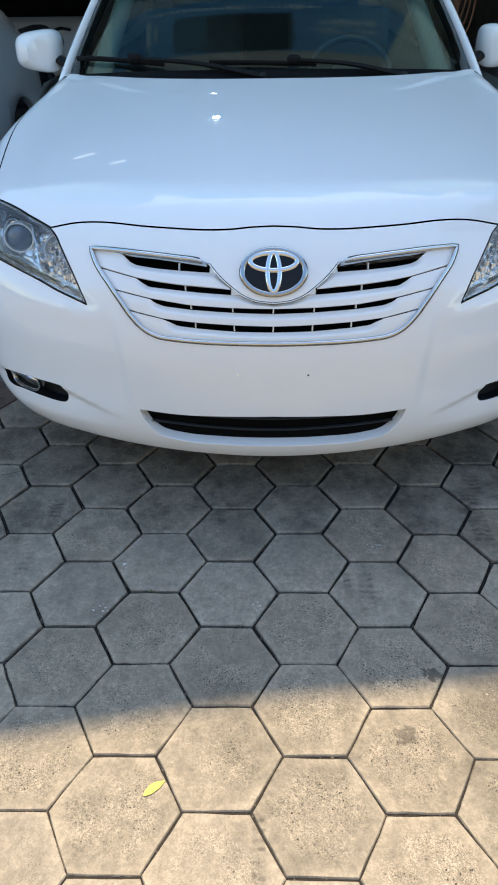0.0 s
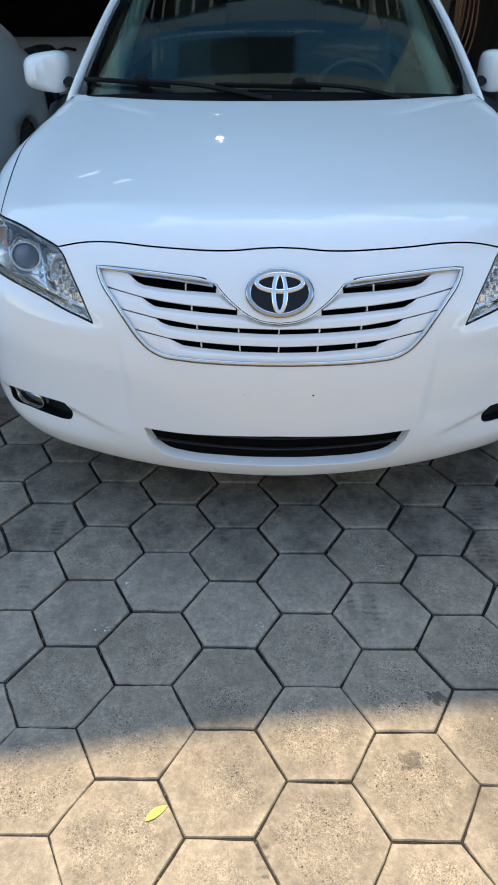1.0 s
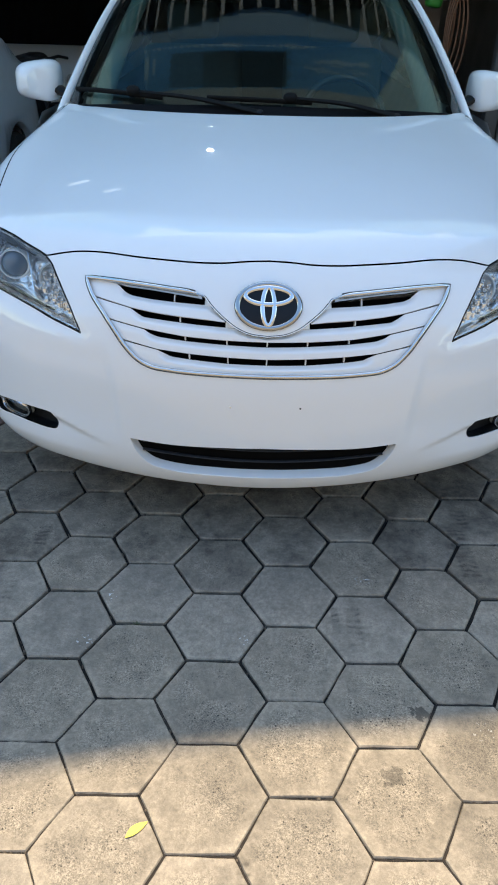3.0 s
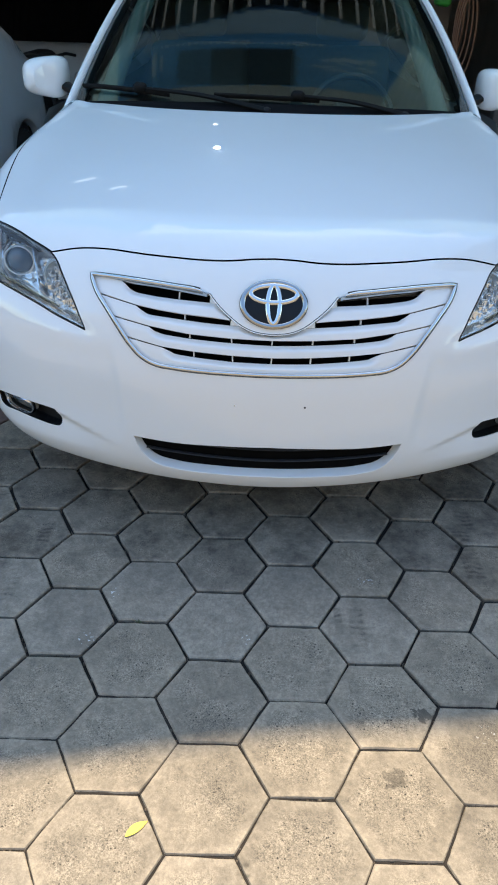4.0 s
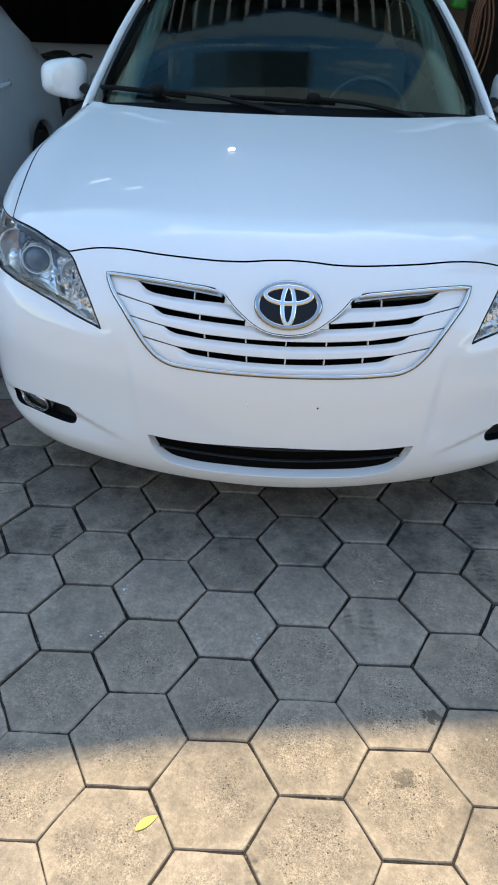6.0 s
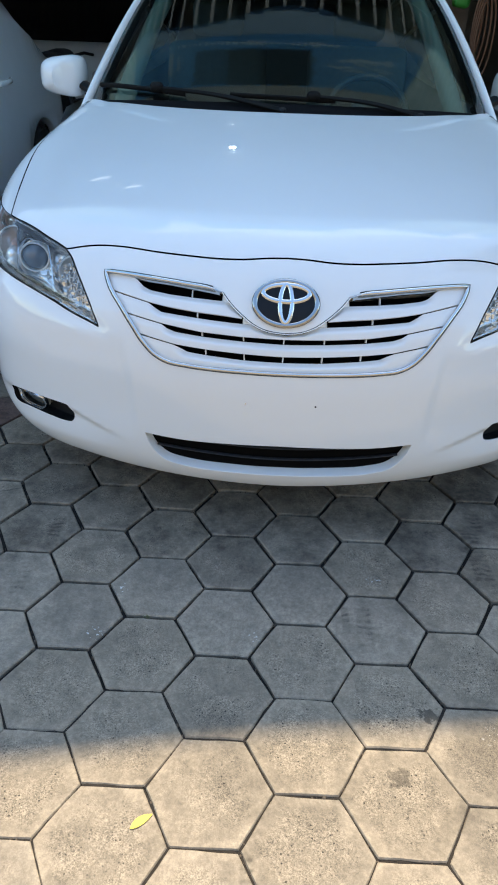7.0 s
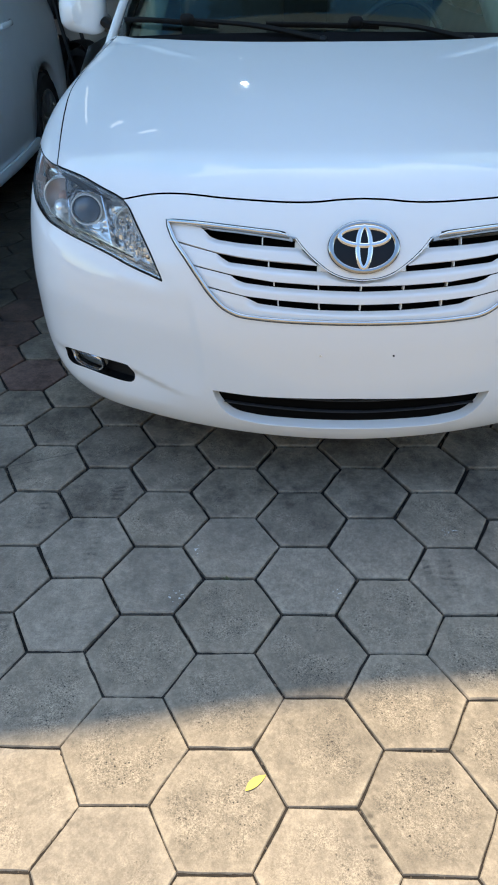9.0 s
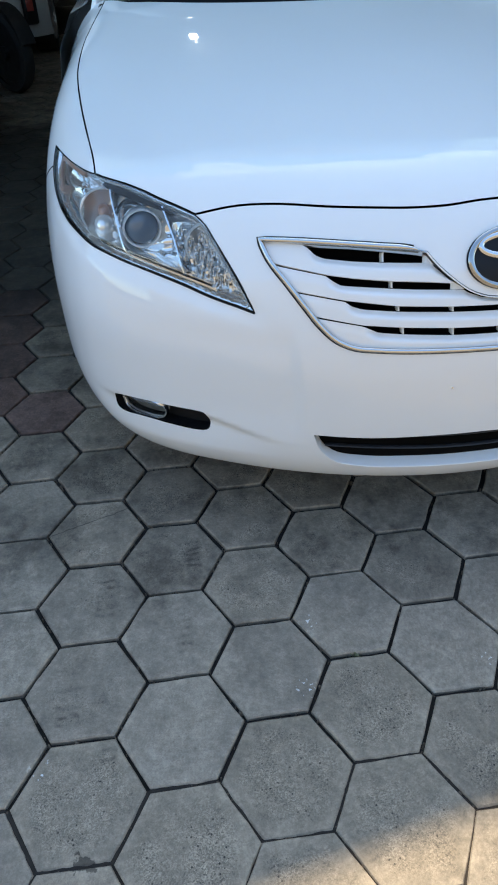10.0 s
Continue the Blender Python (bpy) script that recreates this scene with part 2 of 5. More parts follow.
def box(bm, size, at=(0, 0, 0), turn=(0, 0, 0), bevel=0.0, segments=2):
    """A box with rounded edges, added to bm."""
    tmp = bmesh.new()
    bmesh.ops.create_cube(tmp, size=1)
    bmesh.ops.scale(tmp, vec=size, verts=tmp.verts)
    if bevel:
        bmesh.ops.bevel(tmp, geom=tmp.edges, offset=bevel, segments=segments, profile=.5, affect="EDGES")
    bmesh.ops.transform(tmp, matrix=pose(*at, *turn), verts=tmp.verts)
    join(bm, tmp)
    return bm


def join(bm, tmp):
    me = bpy.data.meshes.new("tmp")
    tmp.to_mesh(me)
    tmp.free()
    bm.from_mesh(me)
    bpy.data.meshes.remove(me)


def lathe(bm, rings, at, axis, count=40, close=True):
    """Rings of (distance along the axis, radius) turned round the axis."""
    z = Vector(axis).normalized()
    m = Matrix.Translation(at) @ z.to_track_quat("Z", "Y").to_matrix().to_4x4()
    rows = []
    for d, r in rings:
        rows.append([bm.verts.new(m @ Vector((r * math.cos(2 * math.pi * k / count), r * math.sin(2 * math.pi * k / count), d))) for k in range(count)])
    for a, b in zip(rows, rows[1:]):
        for k in range(count):
            bm.faces.new((a[k], a[(k + 1) % count], b[(k + 1) % count], b[k]))
    if close:
        for row in (rows[0], rows[-1]):
            bm.faces.new(row)
    return bm


def sweep(bm, points, ups, width, height, closed=False, sides=8, flat=1.0):
    """A rounded bar along points; width lies across, height along the given up directions. width may be a list."""
    pts = [Vector(p) for p in points]
    n = len(pts)
    rows = []
    for i, p in enumerate(pts):
        a, b = (pts[(i - 1) % n], pts[(i + 1) % n]) if closed else (pts[max(i - 1, 0)], pts[min(i + 1, n - 1)])
        t = (b - a).normalized()
        u = Vector(ups[i] if isinstance(ups, list) else ups)
        side = t.cross(u).normalized()
        u = side.cross(t).normalized()
        w = width[i] if isinstance(width, list) else width
        row = []
        for k in range(sides):
            c, s = math.cos(2 * math.pi * (k + .5) / sides), math.sin(2 * math.pi * (k + .5) / sides)
            c, s = math.copysign(abs(c) ** flat, c), math.copysign(abs(s) ** flat, s)
            row.append(bm.verts.new(p + side * (w / 2 * c) + u * (height / 2 * s)))
        rows.append(row)
    for i in range(n if closed else n - 1):
        a, b = rows[i], rows[(i + 1) % n]
        for k in range(sides):
            bm.faces.new((a[k], a[(k + 1) % sides], b[(k + 1) % sides], b[k]))
    if not closed:
        bm.faces.new(rows[0])
        bm.faces.new(rows[-1])
    return bm


def curve_through(points, step, closed=False):
    """Points at even steps along a smooth curve through the given ones (2D or 3D)."""
    p = np.array(points, float)
    p = np.vstack([p[-1], p, p[0], p[1]]) if closed else np.vstack([2 * p[0] - p[1], p, 2 * p[-1] - p[-2]])
    out = []
    for i in range(1, len(p) - 2):
        d0, d1, d2 = (max(np.linalg.norm(p[j + 1] - p[j]), 1e-6) for j in (i - 1, i, i + 1))
        m1 = d1 * ((p[i] - p[i - 1]) / d0 * d1 + (p[i + 1] - p[i]) / d1 * d0) / (d0 + d1)
        m2 = d1 * ((p[i + 1] - p[i]) / d1 * d2 + (p[i + 2] - p[i + 1]) / d2 * d1) / (d1 + d2)
        for u in np.arange(12) / 12:
            out.append((2*u**3-3*u**2+1)*p[i] + (u**3-2*u**2+u)*m1 + (-2*u**3+3*u**2)*p[i+1] + (u**3-u**2)*m2)
    out.append(p[-2])
    out = np.array(out)
    s = np.concatenate([[0], np.cumsum(np.linalg.norm(np.diff(out, axis=0), axis=1))])
    k = max(int(round(s[-1] / step)), 2)
    q = np.linspace(0, s[-1], k + 1)
    return np.stack([np.interp(q, s, out[:, c]) for c in range(out.shape[1])], 1)


def chain(*curves):
    """One closed outline from curves laid end to end."""
    out = []
    for c in curves:
        for p in c:
            if not out or np.hypot(p[0] - out[-1][0], p[1] - out[-1][1]) > .002:
                out.append((float(p[0]), float(p[1])))
    if np.hypot(out[0][0] - out[-1][0], out[0][1] - out[-1][1]) < .002:
        out.pop()
    return np.array(out)


def inside(poly, pts):
    x, y = pts[:, 0], pts[:, 1]
    hit = np.zeros(len(pts), bool)
    for (x0, y0), (x1, y1) in zip(poly, np.roll(poly, -1, 0)):
        if y0 != y1:
            hit ^= ((y0 > y) != (y1 > y)) & (x < (x1 - x0) * (y - y0) / (y1 - y0) + x0)
    return hit


def gap_to(poly, pts):
    best = np.full(len(pts), 9.0)
    for a, b in zip(poly, np.roll(poly, -1, 0)):
        d = b - a
        u = np.clip(((pts - a) @ d) / max(d @ d, 1e-12), 0, 1)
        best = np.minimum(best, np.hypot(*(pts - a - u[:, None] * d).T))
    return best


def facing(fn, q):
    e = 1e-3
    n = np.cross(fn(q + [e, 0]) - fn(q - [e, 0]), fn(q + [0, e]) - fn(q - [0, e]))
    return n / np.maximum(np.linalg.norm(n, axis=1, keepdims=True), 1e-12)


def shrink(poly, by):
    """The outline drawn in by a little, for the gap between two panels."""
    a, b = np.roll(poly, 1, 0), np.roll(poly, -1, 0)
    t = b - a
    t /= np.maximum(np.hypot(*t.T), 1e-9)[:, None]
    n = np.stack([-t[:, 1], t[:, 0]], 1)
    area = np.sum(poly[:, 0] * b[:, 1] - b[:, 0] * poly[:, 1])
    return poly + n * by * (1 if area > 0 else -1)


def panel(name, outline, fn, step, mat, parent, holes=(), depth=.012, hole_depth=.05, label="", gap=.0022, mirror=False):
    """A sheet over fn(u, v) within an outline, with holes, and with its edges turned inward."""
    outline = shrink(outline, gap)
    loops = [outline, *holes]
    pts, edges = [], []
    for loop in loops:
        k = len(pts)
        pts += [tuple(p) for p in loop]
        edges += [(k + i, k + (i + 1) % len(loop)) for i in range(len(loop))]
    lo, hi = outline.min(0), outline.max(0)
    gx, gy = np.meshgrid(np.arange(lo[0], hi[0], step), np.arange(lo[1], hi[1], step), indexing="ij")
    gx[:, ::2] += step / 2
    g = np.stack([gx.ravel(), gy.ravel()], 1)
    ok = inside(outline, g) & (gap_to(outline, g) > step * .45)
    for h in holes:
        ok &= ~inside(h, g) & (gap_to(h, g) > step * .45)
    pts += [tuple(p) for p in g[ok]]
    v2, _, faces, *_ = delaunay_2d_cdt([Vector(p) for p in pts], edges, [], 0, 1e-7)
    q = np.array([tuple(v) for v in v2])
    f = np.array([t for t in faces if len(t) == 3])
    c = q[f].mean(1)
    keep = inside(outline, c)
    for h in holes:
        keep &= ~inside(h, c)
    f = f[keep]
    p, n = fn(q), facing(fn, q)
    turn = np.cross(p[f[:, 1]] - p[f[:, 0]], p[f[:, 2]] - p[f[:, 0]])
    flip = (turn * n[f].mean(1)).sum(1) < 0
    f[flip] = f[flip][:, ::-1]
    verts, norms, fs = list(p), list(n), [tuple(t) for t in f]
    for i, loop in enumerate(loops):
        lp, ln = fn(loop), facing(fn, loop)
        deep = depth if i == 0 else hole_depth
        wall = np.roll(loop, -1, 0) - np.roll(loop, 1, 0)
        e = 1e-3
        t3 = fn(loop + wall / np.maximum(np.hypot(*wall.T), 1e-9)[:, None] * e) - lp
        wn = np.cross(t3, ln)
        wn /= np.maximum(np.linalg.norm(wn, axis=1, keepdims=True), 1e-12)
        area = np.sum(loop[:, 0] * np.roll(loop[:, 1], -1) - np.roll(loop[:, 0], -1) * loop[:, 1])
        wn *= (1 if area > 0 else -1) * (1 if i == 0 else -1)
        k, m = len(verts), len(loop)
        verts += list(lp) + list(lp - ln * .003 + wn * 0) + list(lp - ln * deep)
        norms += list((ln + wn) / 1.414) + list(wn) + list(wn)
        for r in range(2):
            for j in range(m):
                a, b = k + r * m + j, k + r * m + (j + 1) % m
                fs.append((a, b, b + m, a + m))
    return mesh_object(name, verts, fs, mat, parent, label, True, norms)


def nose(q, lift=0.0):
    """The car's skin over (s, h); h is near to metres up the section. lift raises it off the skin."""
    q = np.asarray(q, float)
    v = np.where(q[:, 1] > 0, q[:, 1] / .42, q[:, 1])
    p = skin(q[:, 0], v)
    return p + facing(nose, q) * lift if lift else p


def sv(points, sign=1):
    """Outline points (s, v) as (s, h)."""
    p = np.array(points, float)
    return np.stack([p[:, 0] * sign, np.where(p[:, 1] > 0, p[:, 1] * .42, p[:, 1])], 1)


# ---- the white sedan ----
HOOD_LINE = [(.616, 1.010), (.54, 1.062), (.456, 1.078), (.34, 1.062), (.26, 1.054), (.184, 1.048), (.112, 1.056), (.056, 1.076), (0, 1.085)]
LAMP_TOP = [(.616, 1.010), (.648, 1.056), (.704, 1.128), (.768, 1.216), (.868, 1.288), (.932, 1.296)]
LAMP_BACK = [(.932, 1.296), (1.004, 1.268), (1.072, 1.224), (1.18, 1.118)]
LAMP_SIDE = [(1.18, 1.118), (1.150, .985), (1.10, .896), (1.032, .824)]
LAMP_FOOT = [(1.032, .824), (.984, .792), (.928, .765), (.872, .732), (.808, .702), (.752, .664), (.688, .616), (.628, .562), (.572, .502), (.516, .455), (.476, .425)]
LAMP_IN = [(.476, .425), (.508, .60), (.54, .736), (.572, .864), (.592, .944), (.616, 1.010)]
SHUT = [(.739, .39), (.741, .42), (.753, .508), (.774, .673), (.785, .82), (.783, .918), (.775, 1.024), (.757, 1.15), (.737, 1.26), (.727, 1.331)]
HOOD_BACK = [(.727, 1.331), (.536, 1.198), (.328, 1.107), (.15, 1.066), (0, 1.056)]
SEAM = [(1.150, .985), (1.22, .80), (1.29, .62), (1.34, .46)]
NOTCH = [(.158, .79), (.14, .728), (.1, .624), (.072, .568), (.044, .536), (0, .52)]
GRILLE_TOP = [(.478, .864), (.404, .862), (.324, .850), (.248, .834), (.184, .814), (.158, .79)]
GRILLE_LOW = [(.478, .864), (.454, .746), (.414, .612), (.378, .486), (.344, .368), (.312, .288), (.284, .253), (.234, .239), (.164, .233), (.096, .233), (0, .233)]
AIR_TOP = [(.350, -.131), (.244, -.132), (.096, -.1255), (0, -.1225)]
AIR_LOW = [(.350, -.131), (.342, -.159), (.326, -.187), (.300, -.210), (.25, -.221), (.13, -.2235), (0, -.2225)]
FOG = [(.818, -.114), (.732, -.107), (.66, -.107), (.604, -.108), (.586, -.111), (.582, -.138), (.584, -.164), (.612, -.171), (.676, -.169), (.756, -.168), (.806, -.173), (.830, -.166), (.834, -.140)]
STEP = .014


def foot(x, y):
    """Where a place on the plan lies against the outline: arc length there, distance inward."""
    x, y = np.atleast_1d(np.abs(x)), np.atleast_1d(y)
    ax, ay = PX[:-1], PY[:-1]
    dx, dy = np.diff(PX), np.diff(PY)
    best, arc = np.full(x.shape, 9.0), np.zeros(x.shape)
    for i in range(len(ax)):
        u = np.clip(((x - ax[i]) * dx[i] + (y - ay[i]) * dy[i]) / (dx[i] ** 2 + dy[i] ** 2), 0, 1)
        d = np.hypot(x - ax[i] - u * dx[i], y - ay[i] - u * dy[i])
        near = d < best
        best[near], arc[near] = d[near], (PS[i] + u * (PS[i + 1] - PS[i]))[near]
    return arc, best


def section_angle(x, y):
    arc, d = foot(x, y)
    r = roll_radius(arc)
    v = np.where(d < r, np.arccos(np.clip(1 - d / r, 0, 1) ** (1 / .87)), math.pi / 2 + (d - r) / .3)
    return arc, v


def bonnet(q):
    q = np.asarray(q, float)
    _, v = section_angle(q[:, 0], q[:, 1])
    z = ZB + (top(q[:, 0], q[:, 1]) - ZB) * np.sin(np.minimum(v, math.pi / 2))
    return np.stack([q[:, 0], q[:, 1], z], 1)


def both(curve):
    """A curve given for one side, carried on over the middle to the other."""
    c = np.array(curve, float)
    return np.vstack([c, (c * [-1, 1])[::-1][1:]])


def ear(points, sign, step=STEP):
    return curve_through(sv(points, sign), step)


car = thing("car", "white four-door sedan with chrome-trimmed grille, no number plate", "car", CAR)

# front bumper with the grille surround, one moulding from arch to arch
arc_y = lambda z: .945 - math.sqrt(max(.345 ** 2 - (z - .32) ** 2, 0))
arch_front = []
for z in (.62, .56, .50, .44, .38, .32, .26, .21):
    y = arc_y(z)
    s_ = float(np.interp(y, PY, PS))
    v_ = z - ZB if z < ZB else math.asin((z - ZB) / (float(top(.9, y)) - ZB))
    arch_front.append((s_, v_))
hood_edge = both(ear(HOOD_LINE, 1))
right = chain(ear(LAMP_IN, 1)[::-1], ear(LAMP_FOOT, 1)[::-1], ear(LAMP_SIDE[1:], 1)[::-1], ear(SEAM[:-1] + [arch_front[0]], 1), ear(arch_front, 1), ear([(arch_front[-1][0], -.262), (1.1, -.273), (.9, -.276), (.6, -.2755), (.3, -.274), (0, -.274)], 1))
left = (right * [-1, 1])[::-1]
bumper_outline = chain(hood_edge[::-1], right, left)
grille_hole = chain(both(ear(GRILLE_LOW, -1))[::1], both(ear(NOTCH, 1) * [1, 1])[:1], ear(GRILLE_TOP, 1), both(ear(NOTCH, 1)), ear(GRILLE_TOP, -1)[::-1])
air_hole = chain(both(ear(AIR_LOW, -1)), both(ear(AIR_TOP, 1)))
def rounded(poly, times=3):
    """A closed outline with its corners cut round."""
    p = np.array(poly, float)
    for _ in range(times):
        nxt = np.roll(p, -1, 0)
        p = np.stack([.75 * p + .25 * nxt, .25 * p + .75 * nxt], 1).reshape(-1, 2)
    return p


fog_holes = [chain(rounded(sv(FOG, sign))) for sign in (1, -1)]
grille_hole = shrink(grille_hole, -.0035)
bumper = panel("front_bumper", bumper_outline, nose, .010, PAINT, car, [grille_hole, air_hole, *fog_holes], depth=.015, hole_depth=.085)

# bonnet
lamp_top_xy = nose(ear(LAMP_TOP, 1))[:, :2]
front_xy = nose(both(ear(HOOD_LINE, 1)))[:, :2]
side_xy = curve_through(SHUT, .02)
back_xy = both(curve_through(HOOD_BACK, .02))
hood_outline = chain(front_xy[::-1], lamp_top_xy, side_xy, back_xy, (side_xy * [-1, 1])[::-1], (lamp_top_xy * [-1, 1])[::-1])
panel("bonnet", hood_outline, bonnet, .018, PAINT, car, depth=.02)

# fenders with the wheel arch
for sign in (1, -1):
    a_, v_ = section_angle(side_xy[:, 0], side_xy[:, 1])
    shut_sv = [(float(a), float(v)) for a, v in zip(a_, v_)]
    s_end = shut_sv[-1][0] + .02
    arch = []
    for k in range(25):
        g = math.pi * (k / 24)
        y, z = .945 + .345 * math.cos(g), .32 + .345 * math.sin(g)
        arch.append((float(np.interp(y, PY, PS)), z - ZB if z < ZB else math.asin((z - ZB) / (float(top(.9, y)) - ZB))))
    k0 = next(i for i, p in enumerate(arch) if p[0] < arch_front[0][0] + .01)
    fender_outline = chain(sv(shut_sv, sign), sv([(s_end, shut_sv[-1][1]), (s_end, 1.0), (s_end, .5), (s_end, 0), (s_end, -.26)], sign),
                           sv([(arch[0][0] + .02, -.26), (arch[0][0], -.24)], sign), sv(arch[:k0], sign),
                           ear(SEAM[:-1] + [arch_front[0]], sign)[::-1], ear(LAMP_SIDE[:2], sign)[::-1], ear(LAMP_BACK, sign)[::-1])
    panel("fender", fender_outline, nose, STEP, PAINT, car, depth=.015)
    bm = bmesh.new()
    pts = [(sign * .86, .945 + .36 * math.cos(math.pi * k / 24), .32 + .36 * math.sin(math.pi * k / 24)) for k in range(-1, 26)]
    inner = [(sign * .55, y, z) for _, y, z in pts]
    a, b = [bm.verts.new(p) for p in pts], [bm.verts.new(p) for p in inner]
    for k in range(len(a) - 1):
        bm.faces.new((a[k], a[k + 1], b[k + 1], b[k]))
    part("wheel_arch_liner", bm, BLACK, car)

# dark strips sunk between the panels, added so the gaps look black
seams = [nose(hood_edge, -.016),
         *[nose(ear(SEAM, s), -.016) for s in (1, -1)],
         *[np.column_stack([side_xy[3:, 0] * s, side_xy[3:, 1], bonnet(side_xy[3:])[:, 2] - .02]) for s in (1, -1)]]
for line in seams:
    bm = bmesh.new()
    sweep(bm, [tuple(p) for p in line], (0, -.4, 1), .016, .016)
    part("gap_dark_strip", bm, BLACK, car)


# ---- grille ----
def strip(curve, sign=1):
    a = np.array(sorted(curve))
    return lambda s: np.interp(np.abs(s), a[:, 0], a[:, 1])


BAR_TOP = [
    [(.484, .862), (.398, .846), (.384, .826), (.368, .786), (.352, .775), (.296, .759), (.236, .751), (.16, .744), (.10, .720)],
    [(.46, .725), (.42, .704), (.344, .664), (.332, .638), (.316, .617), (.264, .608), (.22, .600), (.176, .592), (.09, .582)],
    [(.42, .572), (.376, .552), (.304, .518), (.292, .490), (.276, .479), (.204, .464), (.104, .454), (0, .448)],
    [(.37, .424), (.332, .406), (.268, .376), (.252, .352), (.24, .337), (.188, .326), (.096, .313), (0, .311)],
]
BAR_FOOT = [
    [(.46, .733), (.42, .710), (.344, .669), (.292, .650), (.224, .634), (.148, .623), (.10, .612)],
    [(.42, .580), (.376, .557), (.304, .524), (.204, .492), (.104, .482), (0, .480)],
    [(.37, .432), (.332, .412), (.268, .381), (.188, .367), (.096, .358), (0, .353)],
    [(.36, .239), (.236, .239), (0, .233)],
]
GAP_FROM = [.372, .334, .294, .256]
grille = new("grille")
grille.parent = car
edge_low, edge_notch, edge_top = strip(GRILLE_LOW), strip(NOTCH), strip(GRILLE_TOP + [(.14, .9)])
for k in range(4):
    t_, f_ = strip(BAR_TOP[k]), strip(BAR_FOOT[k])
    spans = [(0, .5)] if k > 1 else [(.0, .5), (-.5, 0)]
    for a, b in spans if k < 2 else [(-.5, .5)]:
        ss = np.linspace(a, b, int(round((b - a) / .005)) + 1)
        up = np.minimum(t_(ss), np.where(np.abs(ss) < .158, edge_notch(ss) - .004, edge_top(ss)))
        low = np.maximum(f_(ss), np.where(np.abs(ss) < .478, edge_low(ss), 2))
        up = up - .008 * (1 - smooth(GAP_FROM[k] - .03, GAP_FROM[k] + .004, np.abs(ss)))
        ok = up - low > .004
        ss, up, low = ss[ok], up[ok], low[ok]
        grid, faces = [], []
        frac = np.array([0, .08, .18, .3, .42, .55, .7, .85, .96, 1.0, 1.0])
        sunk = 1 - .88 * smooth(GAP_FROM[k] - .014, GAP_FROM[k] + .014, np.abs(ss))
        for j, f in enumerate(frac):
            q = sv(np.column_stack([ss, up + (low - up) * f]))
            deep = .004 + .013 * (1 - smooth(-.05, .45, f)) * sunk
            if j == 9:
                deep = deep + .003
            if j == 10:
                deep = deep + .030
            grid.append(nose(q) - facing(nose, q) * (deep[:, None] if isinstance(deep, np.ndarray) else deep))
        m = len(ss)
        verts = np.vstack(grid)
        for j in range(len(frac) - 1):
            for i in range(m - 1):
                c = j * m + i
                faces.append((c, c + m, c + m + 1, c + 1))
        ob = mesh_object("grille_bar", verts, faces, PAINT, grille)
        ob.data.set_sharp_from_angle(angle=radians(50))
back = lambda q: nose(q, -.05)
panel("grille_backing", grille_hole, back, .03, VOID, grille, depth=.002, gap=-.01, label="black mesh behind the grille bars")
for s, k in ((.24, 0), (.22, 1), (.204, 2), (.1, 2), (0, 2), (.192, 3), (.096, 3), (0, 3)):
    for sign in ((1, -1) if s else (1,)):
        hi = float(strip(BAR_FOOT[k - 1])(s)) if k else float(edge_top(s)) - .005
        lo = float(strip(BAR_TOP[k])(s)) - .004
        q = sv([(s * sign, hi), (s * sign, (hi + lo) / 2), (s * sign - .001 * sign, lo)])
        bm = bmesh.new()
        sweep(bm, [tuple(p) for p in nose(q, -.024)], (0, -1, .3), .0035, .02, flat=.5)
        part("grille_strut", bm, PAINT, grille)
rim = chain(ear(GRILLE_TOP, 1)[::-1], ear(GRILLE_LOW, 1), (ear(GRILLE_LOW, 1) * [-1, 1])[::-1], ear(GRILLE_TOP, -1))
bm = bmesh.new()
taper = [.0036 + .0062 * float(smooth(0, 4, min(i, len(rim) - 1 - i))) for i in range(len(rim))]
sweep(bm, [tuple(p) for p in nose(rim, .001)], [tuple(n) for n in facing(nose, rim)], taper, .009, sides=12)
part("chrome_surround", bm, CHROME, grille, "chrome grille surround")
# thin black outline round the chrome surround
outer = shrink(chain(rim, both(ear(NOTCH, 1))[::-1][1:-1]), -.0066)[:len(rim)]
bm = bmesh.new()
sweep(bm, [tuple(p) for p in nose(outer[2:-2], .0002)], [tuple(n) for n in facing(nose, outer[2:-2])], .0032, .004, sides=6)
part("surround_line", bm, BLACK, grille)
notch = both(ear(NOTCH, 1))
bm = bmesh.new()
sweep(bm, [tuple(p) for p in nose(notch, .0005)], [tuple(n) for n in facing(nose, notch)], .0026, .004, sides=6)
part("chrome_line", bm, RINGS, grille)

# painted ends of the two upper slots
for sign in (1, -1):
    for s0, s1, v0, v1 in ((.140, .161, .728, .790), (.080, .105, .576, .632)):
        ss, vs = np.linspace(s0, s1, 6), np.linspace(v0, v1, 6)
        q = sv([(s, min(v, float(edge_notch(s)) - .004 if s < .158 else 9)) for v in vs for s in ss], sign)
        deep = np.array([.0165 + .006 * max(0, (s - s1 + .005) / .005) ** 2 for v in vs for s in ss])
        verts = nose(q) - facing(nose, q) * deep[:, None]
        mesh_object("slot_end", verts, [(i * 6 + j, i * 6 + j + 1, i * 6 + j + 7, i * 6 + j + 6) for i in range(5) for j in range(5)], PAINT, grille)

